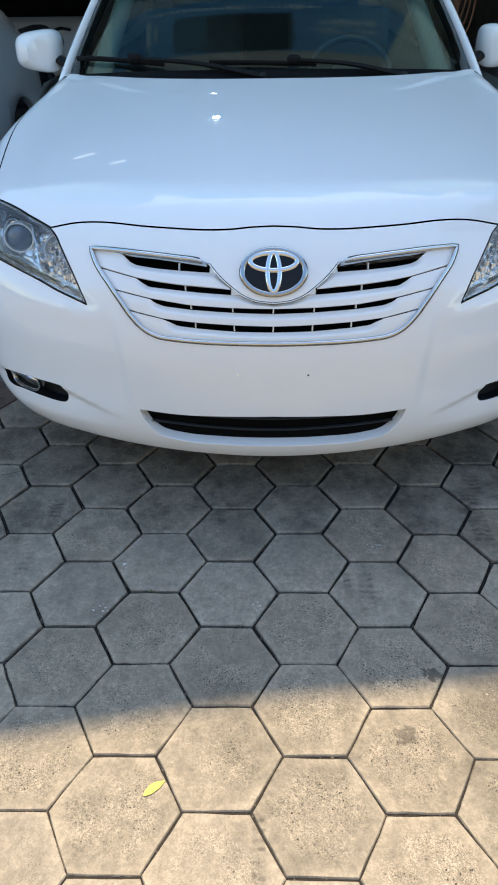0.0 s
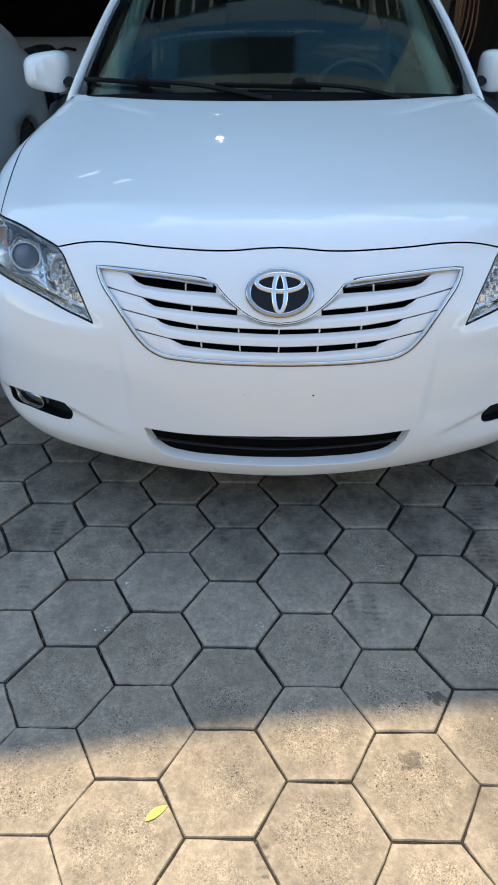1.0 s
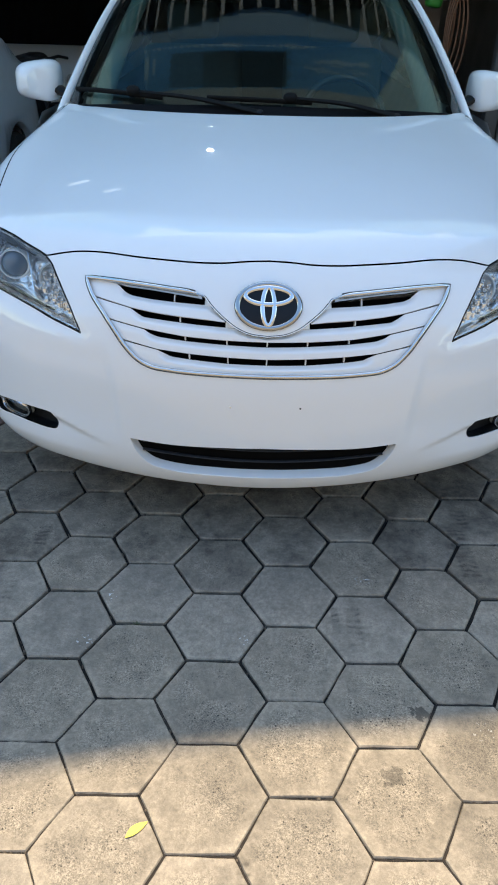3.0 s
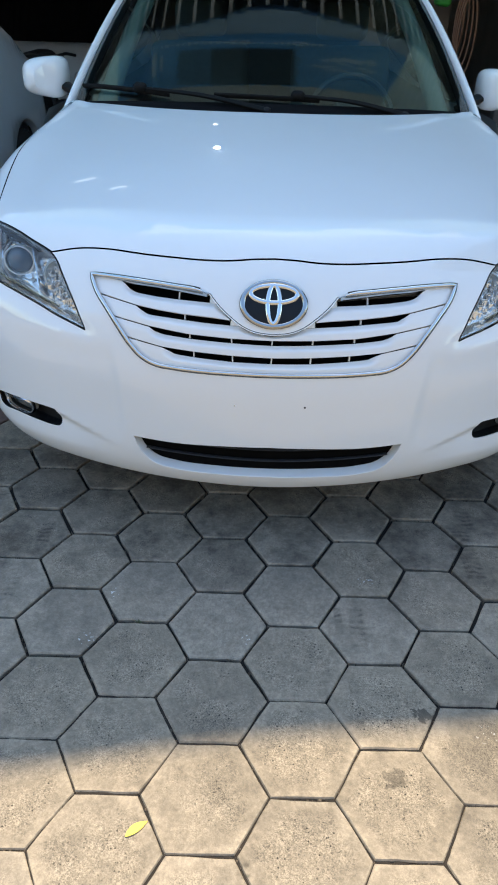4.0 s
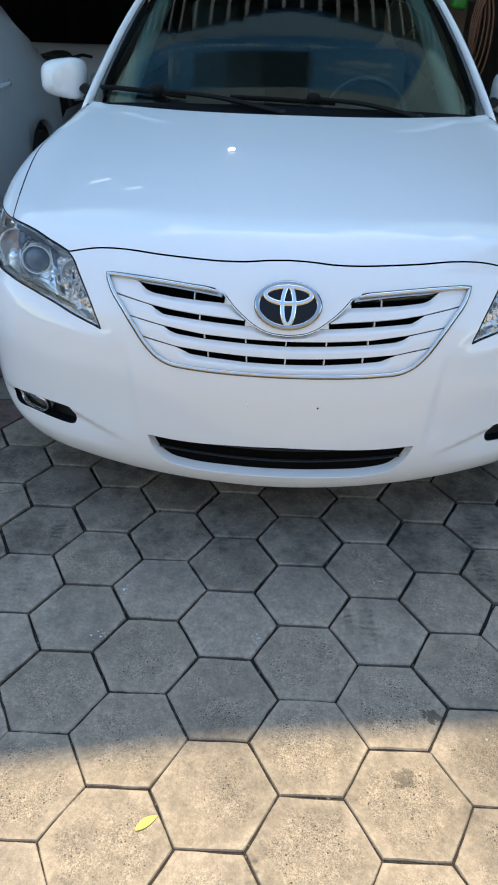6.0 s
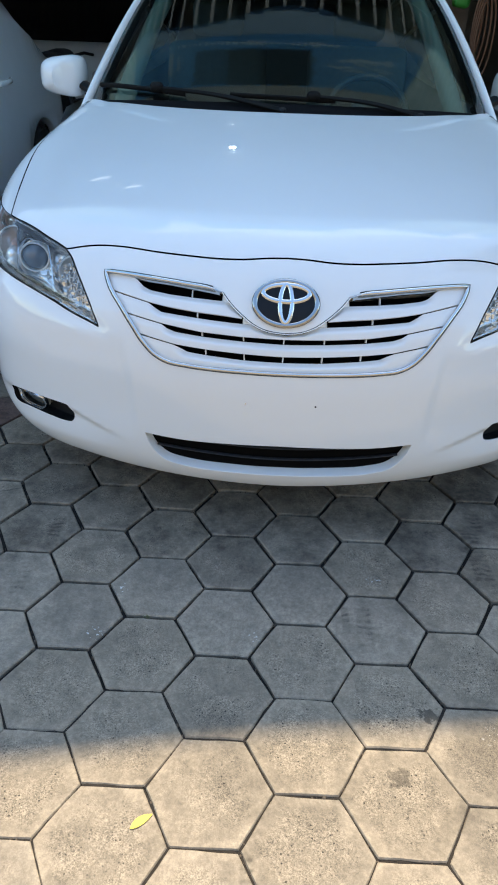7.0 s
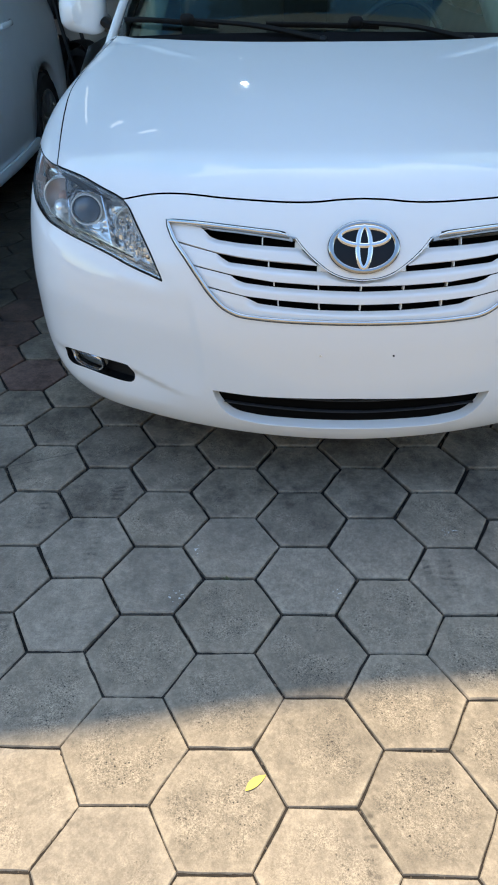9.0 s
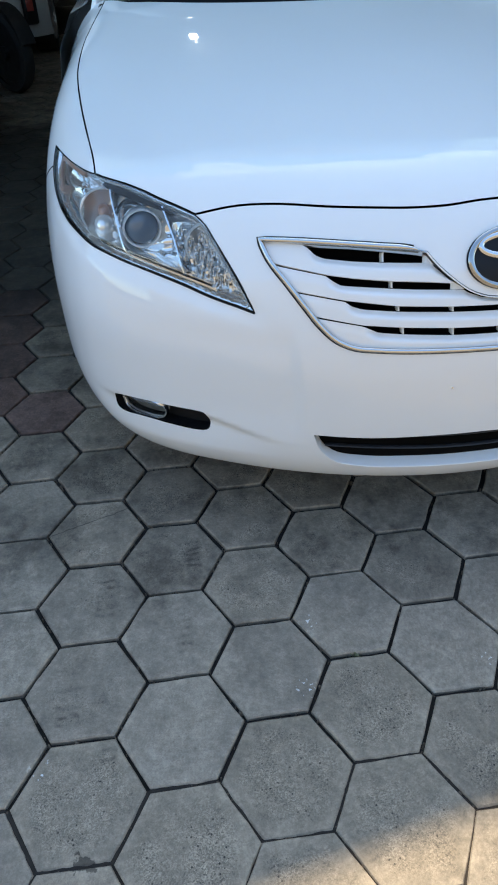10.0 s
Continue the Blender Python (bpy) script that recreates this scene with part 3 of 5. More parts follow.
# the surround's lower facet over the upper slots
for sign in (1, -1):
    ss = np.linspace(.165, .46, 40)
    high, low = edge_top(ss) - .004, np.minimum(np.interp(ss, [.16, .172, .24, .30, .384, .44, .46], [.760, .766, .789, .805, .817, .843, .854]), edge_top(ss) - .006)
    qa, qb = sv(np.column_stack([ss, high]), sign), sv(np.column_stack([ss, low]), sign)
    qb = qa + (qb - qa) * .7
    rows = [nose(qa, .001), nose((qa + qb) / 2, -.004), nose(qb, -.008), nose(qb, -.016)]
    m = len(ss)
    mesh_object("chrome_facet", np.vstack(rows), [(i * m + j, i * m + j + 1, (i + 1) * m + j + 1, (i + 1) * m + j) for i in range(3) for j in range(m - 1)], CHROME, grille)

# oval badge
badge = new("badge")
badge.parent = car


def oval(cx, ch, a, b, n=72, tilt=0):
    return np.array([(cx + a * math.cos(2 * math.pi * k / n), ch + b * math.sin(2 * math.pi * k / n)) for k in range(n)])


BH = .744 * .42
panel("badge_face", oval(0, BH - .001, .0832, .0746), lambda q: nose(q, .003), .012, BADGEFACE, badge, depth=.006, gap=0, label="glossy black oval badge face")
for a, b, h, w, name in ((.0758, .0674, BH - .001, .0115, "badge_ring"), (.0148, .0580, BH - .002, .0105, "badge_oval"), (.0570, .0262, BH + .0285, .0112, "badge_oval")):
    loop = oval(0, h, a, b)
    bm = bmesh.new()
    sweep(bm, [tuple(p) for p in nose(loop, .0045)], [tuple(n) for n in facing(nose, loop)], w, .008, closed=True, sides=10, flat=.8)
    part(name, bm, RINGCHROME if name == "badge_ring" else BADGE, badge, "polished chrome oval")

# lower air intake
intake = new("lower_grille")
intake.parent = car
panel("intake_backing", air_hole, lambda q: nose(q, -.028), .03, VOID, intake, depth=.002, gap=-.012)
for v in (-.143, -.180):
    line = curve_through([(-.335 - .25 * (v + .145), v + .004), (0, v), (.335 + .25 * (v + .145), v + .004)], .03)
    bm = bmesh.new()
    sweep(bm, [tuple(p) for p in nose(line, -.021)], (0, -.3, 1), .008, .004, flat=.6)
    part("intake_slat", bm, SLATS, intake)

# fog lamps
def squarish(cx, ch, a, b, n=44):
    """An oval with flattened sides."""
    turns = [2 * math.pi * k / n for k in range(n)]
    return np.array([(cx + a * math.copysign(abs(math.cos(g)) ** .72, math.cos(g)), ch + b * math.copysign(abs(math.sin(g)) ** .72, math.sin(g))) for g in turns])


for sign in (1, -1):
    fog = new("fog_lamp")
    fog.parent = car
    hole = fog_holes[0] if sign > 0 else fog_holes[1]
    sleeve = shrink(hole, .0012)
    rows = [nose(sleeve, d) for d in (-.0025, -.02, -.045)]
    m = len(sleeve)
    mesh_object("fog_sleeve", np.vstack(rows), [(i * m + j, i * m + (j + 1) % m, (i + 1) * m + (j + 1) % m, (i + 1) * m + j) for i in range(2) for j in range(m)], BLACK, fog)
    panel("fog_recess", hole, lambda q: nose(q, -.036), .02, BLACK, fog, depth=.002, gap=-.006)
    loop = squarish(.752 * sign, -.140, .058, .0275)
    bm = bmesh.new()
    sweep(bm, [tuple(p) for p in nose(loop, -.010)], [tuple(n) for n in facing(nose, loop)], .0075, .012, closed=True)
    part("chrome_ring", bm, SATIN, fog, "chrome fog lamp ring")
    panel("fog_reflector", squarish(.752 * sign, -.140, .054, .0245), lambda q: nose(q, -.030), .01, FOGSILVER, fog, depth=.002, gap=0, label="grey fog lamp reflector")
    bm = bmesh.new()
    q = np.array([(.752 * sign, -.138)])
    lathe(bm, [(-.010, .024), (.004, .023), (.007, .019), (.006, .012), (.012, .010), (.014, .003)], nose(q, -.026)[0], facing(nose, q)[0], 28)
    part("fog_bulb", bm, REFLECTOR, fog, "chrome capped fog bulb")
    panel("fog_lens", squarish(.752 * sign, -.140, .054, .0245), lambda q: nose(q, -.009), .01, LENS, fog, depth=.001, gap=0)

# headlamps
for sign in (1, -1):
    lamp = new("headlamp")
    lamp.parent = car
    outline = chain(*[ear(c, sign, .012) for c in (LAMP_TOP, LAMP_BACK, LAMP_SIDE, LAMP_FOOT, LAMP_IN)])
    def housing(q):
        deep = smooth(0, .05, np.where(inside(outline, q), gap_to(outline, q), 0))
        fold = .0032 * np.sin(q[:, 1] * 112 + np.abs(q[:, 0]) * 38) + .0016 * np.sin(np.abs(q[:, 0]) * 150)
        return nose(q) - facing(nose, q) * (.006 + (.050 + fold) * deep)[:, None]
    panel("lamp_housing", outline, housing, .007, BEZEL, lamp, depth=.004, gap=.001, label="grey lamp housing")
    panel("lamp_lens", outline, lambda q: nose(q, .001), .016, LENS, lamp, depth=.006, gap=.0025, label="clear plastic lamp lens").visible_shadow = False
    for curve, w in ((LAMP_FOOT, .0052), (LAMP_IN, .0022), (LAMP_SIDE, .0026), (LAMP_TOP, .0022), (LAMP_BACK, .0022)):
        line = ear(curve, sign)
        bm = bmesh.new()
        sweep(bm, [tuple(p) for p in nose(line, -.001)], [tuple(n) for n in facing(nose, line)], w, .006)
        part("lamp_seal", bm, RUBBER, lamp)
    # dark strip imitating the dark reflection under the lens's top edge
    line = ear([(.90, 1.25), (.82, 1.205), (.77, 1.155), (.715, 1.09), (.665, 1.025)], sign)
    bm = bmesh.new()
    sweep(bm, [tuple(p) for p in nose(line, -.012)], [tuple(n) for n in facing(nose, line)], [.003 + .010 * math.sin(math.pi * min(.08 + k / (len(line) - 1), 1)) ** .7 for k in range(len(line))], .005, flat=.5)
    part("lamp_dark_strip", bm, LAMPDARK, lamp, "dark strip inside the lamp, for the dark reflection along its top")
    at = lambda s, v, d: Vector(nose(sv([(s, v)], sign), -d)[0])
    c, ahead = Vector((.656 * sign, .299, .722)), Vector((-.12 * sign, -1, .06)).normalized()
    bm = bmesh.new()
    lathe(bm, [(-.03, .033), (.004, .0388), (.010, .0380), (.010, .0345), (-.004, .0335)], c, ahead, 40, False)
    part("projector_ring", bm, RINGS, lamp, "chrome projector ring")
    bm = bmesh.new()
    lathe(bm, [(-.006, .0400), (-.010, .0430), (-.022, .0480), (-.040, .0520)], c, ahead, 40, False)
    part("projector_collar", bm, MIRRORED, lamp, "flared mirror collar")
    bm = bmesh.new()
    lathe(bm, [(-.004, .0335), (.004, .0315), (.011, .025), (.0155, .015), (.0175, .004)], c, ahead, 36)
    part("projector_lens", bm, LAMPGLASS, lamp, "dark glass projector lens")
    # ribs between the chambers
    for (s0, v0), (s1, v1) in (((.868, 1.23), (.764, .715)), ((.70, 1.09), (.628, .63)), ((.764, .72), (.56, .54))):
        line = curve_through(sv([(s0, v0), ((s0 + s1) / 2 - .006, (v0 + v1) / 2), (s1, v1)], sign), .012)
        bm = bmesh.new()
        sweep(bm, [tuple(p) for p in nose(line, -.026)], [tuple(n) for n in facing(nose, line)], .0052, .034, flat=.5)
        part("chamber_rib", bm, SATIN, lamp)
    # main beam and signal reflectors
    for s, v, r, mat, bulb, name in ((.604, .875, .042, REFLECTOR, SATIN, "main_beam_reflector"), (.925, 1.02, .046, REFLECTOR, AMBER, "signal_reflector")):
        c = at(s, v, .05)
        bm = bmesh.new()
        lathe(bm, [(.020, r), (.008, r * .82), (0, r * .5), (-.004, r * .15)], c, ahead, 28, False)
        part(name, bm, mat, lamp)
        bm = bmesh.new()
        lathe(bm, [(-.004, .011), (.018, .012), (.026, .008), (.029, .002)], c, ahead, 20)
        part("bulb", bm, bulb, lamp, "amber signal bulb" if bulb == AMBER else "capped bulb")
        bm = bmesh.new()
        lathe(bm, [(.018, r * .97), (.023, r), (.023, r * 1.05), (.016, r * 1.07)], c, ahead, 32, False)
        part("reflector_rim", bm, RINGS, lamp, "bright moulded rim")
    bm = bmesh.new()
    lathe(bm, [(-.02, .017), (-.004, .021), (.010, .018), (.018, .010), (.021, .002)], at(.885, .90, .040), ahead, 24)
    part("bulb", bm, REFLECTOR, lamp, "clear round parking bulb")
    # stepped facets of the inner reflector
    facets = random.Random(6)
    for i in range(8):
        for j in range(3):
            s, v = .646 - .0155 * i - .020 * (j - 1), .895 - .050 * i + .042 * (j - 1)
            bm = bmesh.new()
            box(bm, (.0135, .012, .034), at(s, v, .038 - .002 * j), (facets.uniform(-4, 22), facets.uniform(-5, 5), -14 * sign + facets.uniform(-22, 22)), .004)
            part("reflector_facet", bm, MIRRORED, lamp)
    # bright steps along the foot of the housing
    for lift_, w_ in ((.035, .0035), (.060, .0028)):
        line = ear([(.86, .735 + lift_), (.78, .69 + lift_), (.70, .635 + lift_), (.63, .575 + lift_), (.57, .515 + lift_)], sign)
        bm = bmesh.new()
        sweep(bm, [tuple(p) for p in nose(line, -.018)], [tuple(n) for n in facing(nose, line)], w_, .012)
        part("housing_step", bm, SATIN, lamp)
    line = ear([(.985, 1.255), (1.06, 1.205), (1.135, 1.10), (1.118, .99), (1.07, .90)], sign)
    bm = bmesh.new()
    sweep(bm, [tuple(p) for p in nose(line, -.014)], [tuple(n) for n in facing(nose, line)], .013, .008, flat=.5)
    part("side_reflector", bm, AMBER, lamp, "reddish side reflector")
    bm = bmesh.new()
    q = at(1.07, .93, .02)
    box(bm, (.008, .05, .018), q, (-30, 0, 20 * sign), .003)
    part("side_marker", bm, AMBER, lamp, "amber side marker")

# screw holes where the number plate would sit
for x, mat in ((.085, BLACK), (-.085, BEZEL)):
    q = np.array([(x, -.006)])
    p, n_ = nose(q)[0], facing(nose, q)[0]
    bm = bmesh.new()
    lathe(bm, [(-.002, .0026), (.0012, .0023), (.0014, .001)], p, n_, 12)
    part("screw_hole", bm, mat, car)


# ---- car: glass, roof, cabin ----
def screen(q):
    """The windscreen: across -1 to 1, up 0 to 1."""
    u, t = q[:, 0], q[:, 1]
    x0, x1 = .742 * u, .575 * u
    y0, y1 = 1.19 + .05 * x0 ** 2 + .11 * u ** 8, 1.95 + .06 * x1 ** 2
    edge = .5 * u ** 2 + .5 * u ** 8
    z0, z1 = .995 - .03 * edge, 1.445 - .045 * edge
    bow = .028 * 4 * t * (1 - t)
    return np.stack([x0 + (x1 - x0) * t, y0 + (y1 - y0) * t - bow * .5, z0 + (z1 - z0) * t + bow * .87], 1)


rect = chain(*[np.column_stack([np.linspace(a, c, 30), np.linspace(b, d, 30)]) for a, b, c, d in ((-1, 0, 1, 0), (1, 0, 1, 1), (1, 1, -1, 1), (-1, 1, -1, 0))])
panel("windscreen", rect, screen, .05, GLASS, car, depth=.001, gap=0, label="tinted laminated windscreen").visible_shadow = False
TRIM = material("pale_cabin_trim", (.40, .41, .36), rough=.6, noise_scale=30, spread=.06, bump=.2, bump_scale=300)
for sign in (1, -1):
    line = curve_through([(sign * .966, -.01), (sign * .966, .5), (sign * .970, 1)], .05)
    bm = bmesh.new()
    sweep(bm, [tuple(p) for p in screen(line) - facing(screen, line) * .006], [tuple(n) for n in facing(screen, line)], .052, .005, flat=.5)
    part("black_screen_edge", bm, RUBBER, car)
    # inner trim of the pillar, behind the glass
    line = curve_through([(sign * .915, .05), (sign * .912, .4), (sign * .908, .8), (sign * .905, 1)], .05)
    inner = screen(line) - facing(screen, line) * np.linspace(.085, .05, len(line))[:, None]
    bm = bmesh.new()
    sweep(bm, [tuple(p) for p in inner], [tuple(n) for n in facing(screen, line) + np.array([-.7 * sign, 0, 0])], [float(w) for w in np.linspace(.075, .06, len(line))], .05, sides=12, flat=.8)
    part("pillar_trim", bm, TRIM, car, "pale inner trim of the windscreen pillar")
for sign in (1, -1):
    line = curve_through([(sign * 1.0, -.04), (sign * 1.0, .3), (sign * 1.0, .7), (sign * 1.0, 1.02)], .04)
    up = np.clip(line[:, 1:2], 0, 1)
    p = screen(line) + np.array([.017 * sign, .015, .006]) - up * np.array([.014 * sign, 0, 0])
    bm = bmesh.new()
    sweep(bm, [tuple(v) for v in p], (sign * .5, -.4, .8), [.019 - .003 * float(u_) for u_ in up[:, 0]], .032, sides=12, flat=.75)
    part("windscreen_pillar", bm, PAINT, car)
    bm = bmesh.new()
    box(bm, (.016, .034, .022), (sign * .738, 1.295, .978), (25, 0, 20 * sign), .005)
    part("cowl_corner", bm, BLACK, car)
line = curve_through([(-.965, .012), (-.5, .008), (0, .006), (.5, .008), (.965, .012)], .04)
bm = bmesh.new()
sweep(bm, [tuple(p) for p in screen(line) + facing(screen, line) * .003], [tuple(n) for n in facing(screen, line)], .046, .010, flat=.6)
part("cowl_lip", bm, MATT, car, "black plastic lip over the foot of the windscreen")
cowl = lambda q: np.stack([q[:, 0], 1.03 + .44 * q[:, 0] ** 2 + q[:, 1], .955 - .03 * q[:, 0] ** 2 + .12 * q[:, 1]], 1)
panel("cowl", chain(*[np.column_stack([np.linspace(a, c, 30), np.linspace(b, d, 30)]) for a, b, c, d in ((-.74, 0, .74, 0), (.74, 0, .74, .16), (.74, .16, -.74, .16), (-.74, .16, -.74, 0))]), cowl, .05, MATT, car, gap=0, label="black plastic cowl below the windscreen")


def glass_at(u, t, lift=.0):
    q = np.array([(u, t)])
    return Vector(screen(q)[0] + facing(screen, q)[0] * lift)


# wipers
for tip, hub, heel, pivot in (((-.955, .120), (-.645, .082), (-.50, .058), (-.03, -.01)), ((-.285, .060), (.115, .055), (.22, .045), (.62, -.005))):
    wiper = new("wiper")
    wiper.parent = car
    bm = bmesh.new()
    pts = [glass_at(tip[0] + (heel[0] - tip[0]) * k / 14, tip[1] + (heel[1] - tip[1]) * k / 14, .014) for k in range(15)]
    sweep(bm, pts, (0, -.5, .87), .011, .016, flat=.6)
    part("wiper_blade", bm, RUBBER, wiper)
    bm = bmesh.new()
    h, p = glass_at(*hub, .022), glass_at(*pivot, .012)
    mid = (h + p) / 2 + Vector((0, -.01, .012))
    pts = curve_through([tuple(h), tuple(mid), tuple(p)], .03)
    sweep(bm, [tuple(v) for v in pts], (0, -.5, .87), [.012 + .011 * k / (len(pts) - 1) for k in range(len(pts))], .012, flat=.6)
    part("wiper_arm", bm, RUBBER, wiper)
    bm = bmesh.new()
    box(bm, (.050, .032, .038), h, (28, 0, -4), .016, 3)
    part("wiper_joint", bm, RUBBER, wiper)
    bm = bmesh.new()
    lathe(bm, [(-.03, .013), (.004, .013), (.009, .008)], p, (0, -.3, 1), 20)
    part("wiper_pivot", bm, BLACK, wiper)

# door mirrors
for sign in (1, -1):
    mirror = new("door_mirror")
    mirror.parent = car
    bm = bmesh.new()
    rows, prof = [], [(-.085, .20, .5), (-.075, .62, .78), (-.045, .92, .96), (0, 1.0, 1.0), (.05, .98, .97), (.07, .94, .93)]
    for d, a, b in prof:
        row = []
        for k in range(32):
            c_, s_ = math.cos(2 * math.pi * k / 32), math.sin(2 * math.pi * k / 32)
            c_, s_ = math.copysign(abs(c_) ** .55, c_), math.copysign(abs(s_) ** .55, s_)
            taper = 1 - .10 * c_ * (1 if s_ < 0 else .4)
            row.append(bm.verts.new((sign * (.872 + .076 * a * c_), 1.50 + d - .02 * c_, 1.062 + .066 * b * s_ * taper - .006 * c_ - (.016 * (1 - c_) / 2 - .010 * (1 + c_) / 2) * b * max(-s_, 0))))
        rows.append(row)
    for a, b in zip(rows, rows[1:]):
        for k in range(32):
            bm.faces.new((a[k], a[(k + 1) % 32], b[(k + 1) % 32], b[k]))
    bm.faces.new(rows[0])
    part("mirror_shell", bm, PAINT, mirror, sharp=60)
    bm = bmesh.new()
    box(bm, (.128, .008, .10), (sign * .868, 1.565, 1.062), (0, 0, 0), .004)
    part("mirror_glass", bm, CHROME, mirror, "mirror glass")
    bm = bmesh.new()
    sweep(bm, [(sign * .80, 1.50, 1.03), (sign * .76, 1.49, 1.01), (sign * .72, 1.48, .99)], (0, 0, 1), .07, .035)
    part("mirror_foot", bm, BLACK, mirror)

# body sides, roof and tail
def loft(name, sections, mat, label="", closed=False):
    m = len(sections[0])
    verts = [p for row in sections for p in row]
    faces = [(i * m + j, i * m + j + 1, (i + 1) * m + j + 1, (i + 1) * m + j) for i in range(len(sections) - 1) for j in range(m - 1)]
    return mesh_object(name, verts, faces, mat, car, label)


def body_wide(y):
    return .912 - .10 * float(smooth(3.7, 4.85, y)) ** 1.5


for sign in (1, -1):
    rows = []
    for y in np.linspace(1.36, 4.72, 40):
        w, lift = body_wide(y), .05 * float(smooth(2.5, 4.3, y))
        rear = .345 ** 2 - (y - 3.72) ** 2
        low = max(.20, .32 + math.sqrt(rear)) if rear > 0 else .20
        rows.append([(sign * (w - .05), y, low), (sign * w, y, max(.45, low + .005)), (sign * (w - .004), y, .70), (sign * (w - .03), y, .88), (sign * (w - .075), y, .965 + lift), (sign * (w - .13), y, .99 + lift)])
    loft("body_side", rows, PAINT)
    rows = []
    for y, xin, zin in ((2.02, .585, 1.40), (2.5, .60, 1.45), (3.2, .59, 1.44), (3.75, .57, 1.36)):
        rows.append([(sign * (xin + .03), y, zin), (sign * (xin + .005), y, zin + .012)])
    loft("roof_rail", rows, PAINT)
    y0 = [(1.42, 2.04), (2.0, 2.5), (2.7, 3.0), (3.6, 3.70)]
    loft("side_window", [[(sign * .785, a, .985 + .05 * float(smooth(2.5, 4.3, a))), (sign * .60, b, 1.40 if b > 3.4 or b < 2.2 else 1.45)] for a, b in y0], GLASS, "tinted side windows").visible_shadow = False
roof_rows = []
for t in np.linspace(0, 1, 14):
    y = 1.93 + 1.75 * t
    z = 1.445 + .035 * math.sin(math.pi * min(t * 1.25, 1)) - .05 * float(smooth(.6, 1, t))
    roof_rows.append([(x, y + .25 * x * x * (1 - t), z - .045 * (x / .6) ** 2) for x in np.linspace(-.6, .6, 13)])
loft("roof", roof_rows, PAINT)
loft("headliner", [[(x * .985, y, z - .02) for x, y, z in row] for row in roof_rows], CLOTH, "dark grey cloth headliner")
loft("rear_window", [[(x * (.58 + .1 * t), 3.68 + .72 * t, 1.395 - .30 * t - .045 * x * x) for x in np.linspace(-1, 1, 9)] for t in np.linspace(0, 1, 6)], DARKGLASS, "dark tinted rear window")
loft("boot_lid", [[(x * .74, y, z - .03 * x * x) for x in np.linspace(-1, 1, 9)] for y, z in ((4.38, 1.09), (4.6, 1.085), (4.74, 1.06), (4.78, .95), (4.76, .75))], PAINT)
loft("rear_bumper", [[(x * (w_ - .0), y - .12 * x ** 4, z) for x in np.linspace(-1, 1, 15)] for y, z, w_ in ((4.74, .80, .84), (4.80, .70, .84), (4.82, .50, .84), (4.80, .35, .84), (4.72, .22, .82))], PAINT)
bm = bmesh.new()
box(bm, (1.34, 4.2, .04), (0, 2.5, .22), (0, 0, 0), .01)
part("underbody", bm, BLACK, car)
# unseen tray, added to keep bounced light off the floor below the bumper
bm = bmesh.new()
box(bm, (.80, .28, .012), (0, .36, .235), (0, 0, 0), .004)
part("under_tray", bm, BLACK, car, "unseen black tray under the nose, added to block bounced light")
# firewall and cabin
bm = bmesh.new()
box(bm, (1.46, .02, .70), (0, 1.30, .58), (0, 0, 0), .004)
part("firewall", bm, BLACK, car)
dash_fn = lambda q: np.stack([q[:, 0], 1.20 + .40 * q[:, 0] ** 2 * (1 - q[:, 1]) + .62 * q[:, 1], .955 + .02 * np.sin(q[:, 1] * 3) - .015 * q[:, 0] ** 2 - .25 * np.maximum(q[:, 1] - .8, 0)], 1)
panel("dashboard", chain(*[np.column_stack([np.linspace(a, c, 24), np.linspace(b, d, 24)]) for a, b, c, d in ((-.70, 0, .70, 0), (.70, 0, .70, 1), (.70, 1, -.70, 1), (-.70, 1, -.70, 0))]), dash_fn, .06, CABIN, car, gap=0, label="beige dashboard top")
bm = bmesh.new()
ring = [(.36 + .185 * math.cos(2 * math.pi * k / 40), 1.93 + .075 * math.sin(2 * math.pi * k / 40), .900 + .165 * math.sin(2 * math.pi * k / 40)) for k in range(40)]
sweep(bm, ring, (0, -.9, .4), .030, .030, closed=True)
sweep(bm, [(.20, 1.93, .90), (.36, 1.90, .89), (.52, 1.93, .90)], (0, -.9, .4), .04, .02)
box(bm, (.16, .05, .12), (.36, 1.89, .91), (-20, 0, 0), .02)
part("steering_wheel", bm, DASH, car)
for x in (-.37, .37):
    seat = new("front_seat")
    seat.parent = car
    bm = bmesh.new()
    box(bm, (.52, .14, .62), (x, 2.62, .86), (-14, 0, 0), .05, 3)
    part("seat_back", bm, CLOTH, seat)
    bm = bmesh.new()
    box(bm, (.52, .52, .16), (x, 2.34, .52), (4, 0, 0), .05, 3)
    part("seat_cushion", bm, CLOTH, seat)
    bm = bmesh.new()
    box(bm, (.27, .09, .17), (x, 2.73, 1.27), (-10, 0, 0), .04, 3)
    part("headrest", bm, CLOTH, seat)
bm = bmesh.new()
box(bm, (1.36, .14, .60), (0, 3.55, .85), (-18, 0, 0), .05, 3)
part("rear_seat_back", bm, CLOTH, car)
bm = bmesh.new()
box(bm, (.22, .02, .06), (0, 1.98, 1.34), (20, 0, 0), .012)
part("rear_view_mirror", bm, BLACK, car)


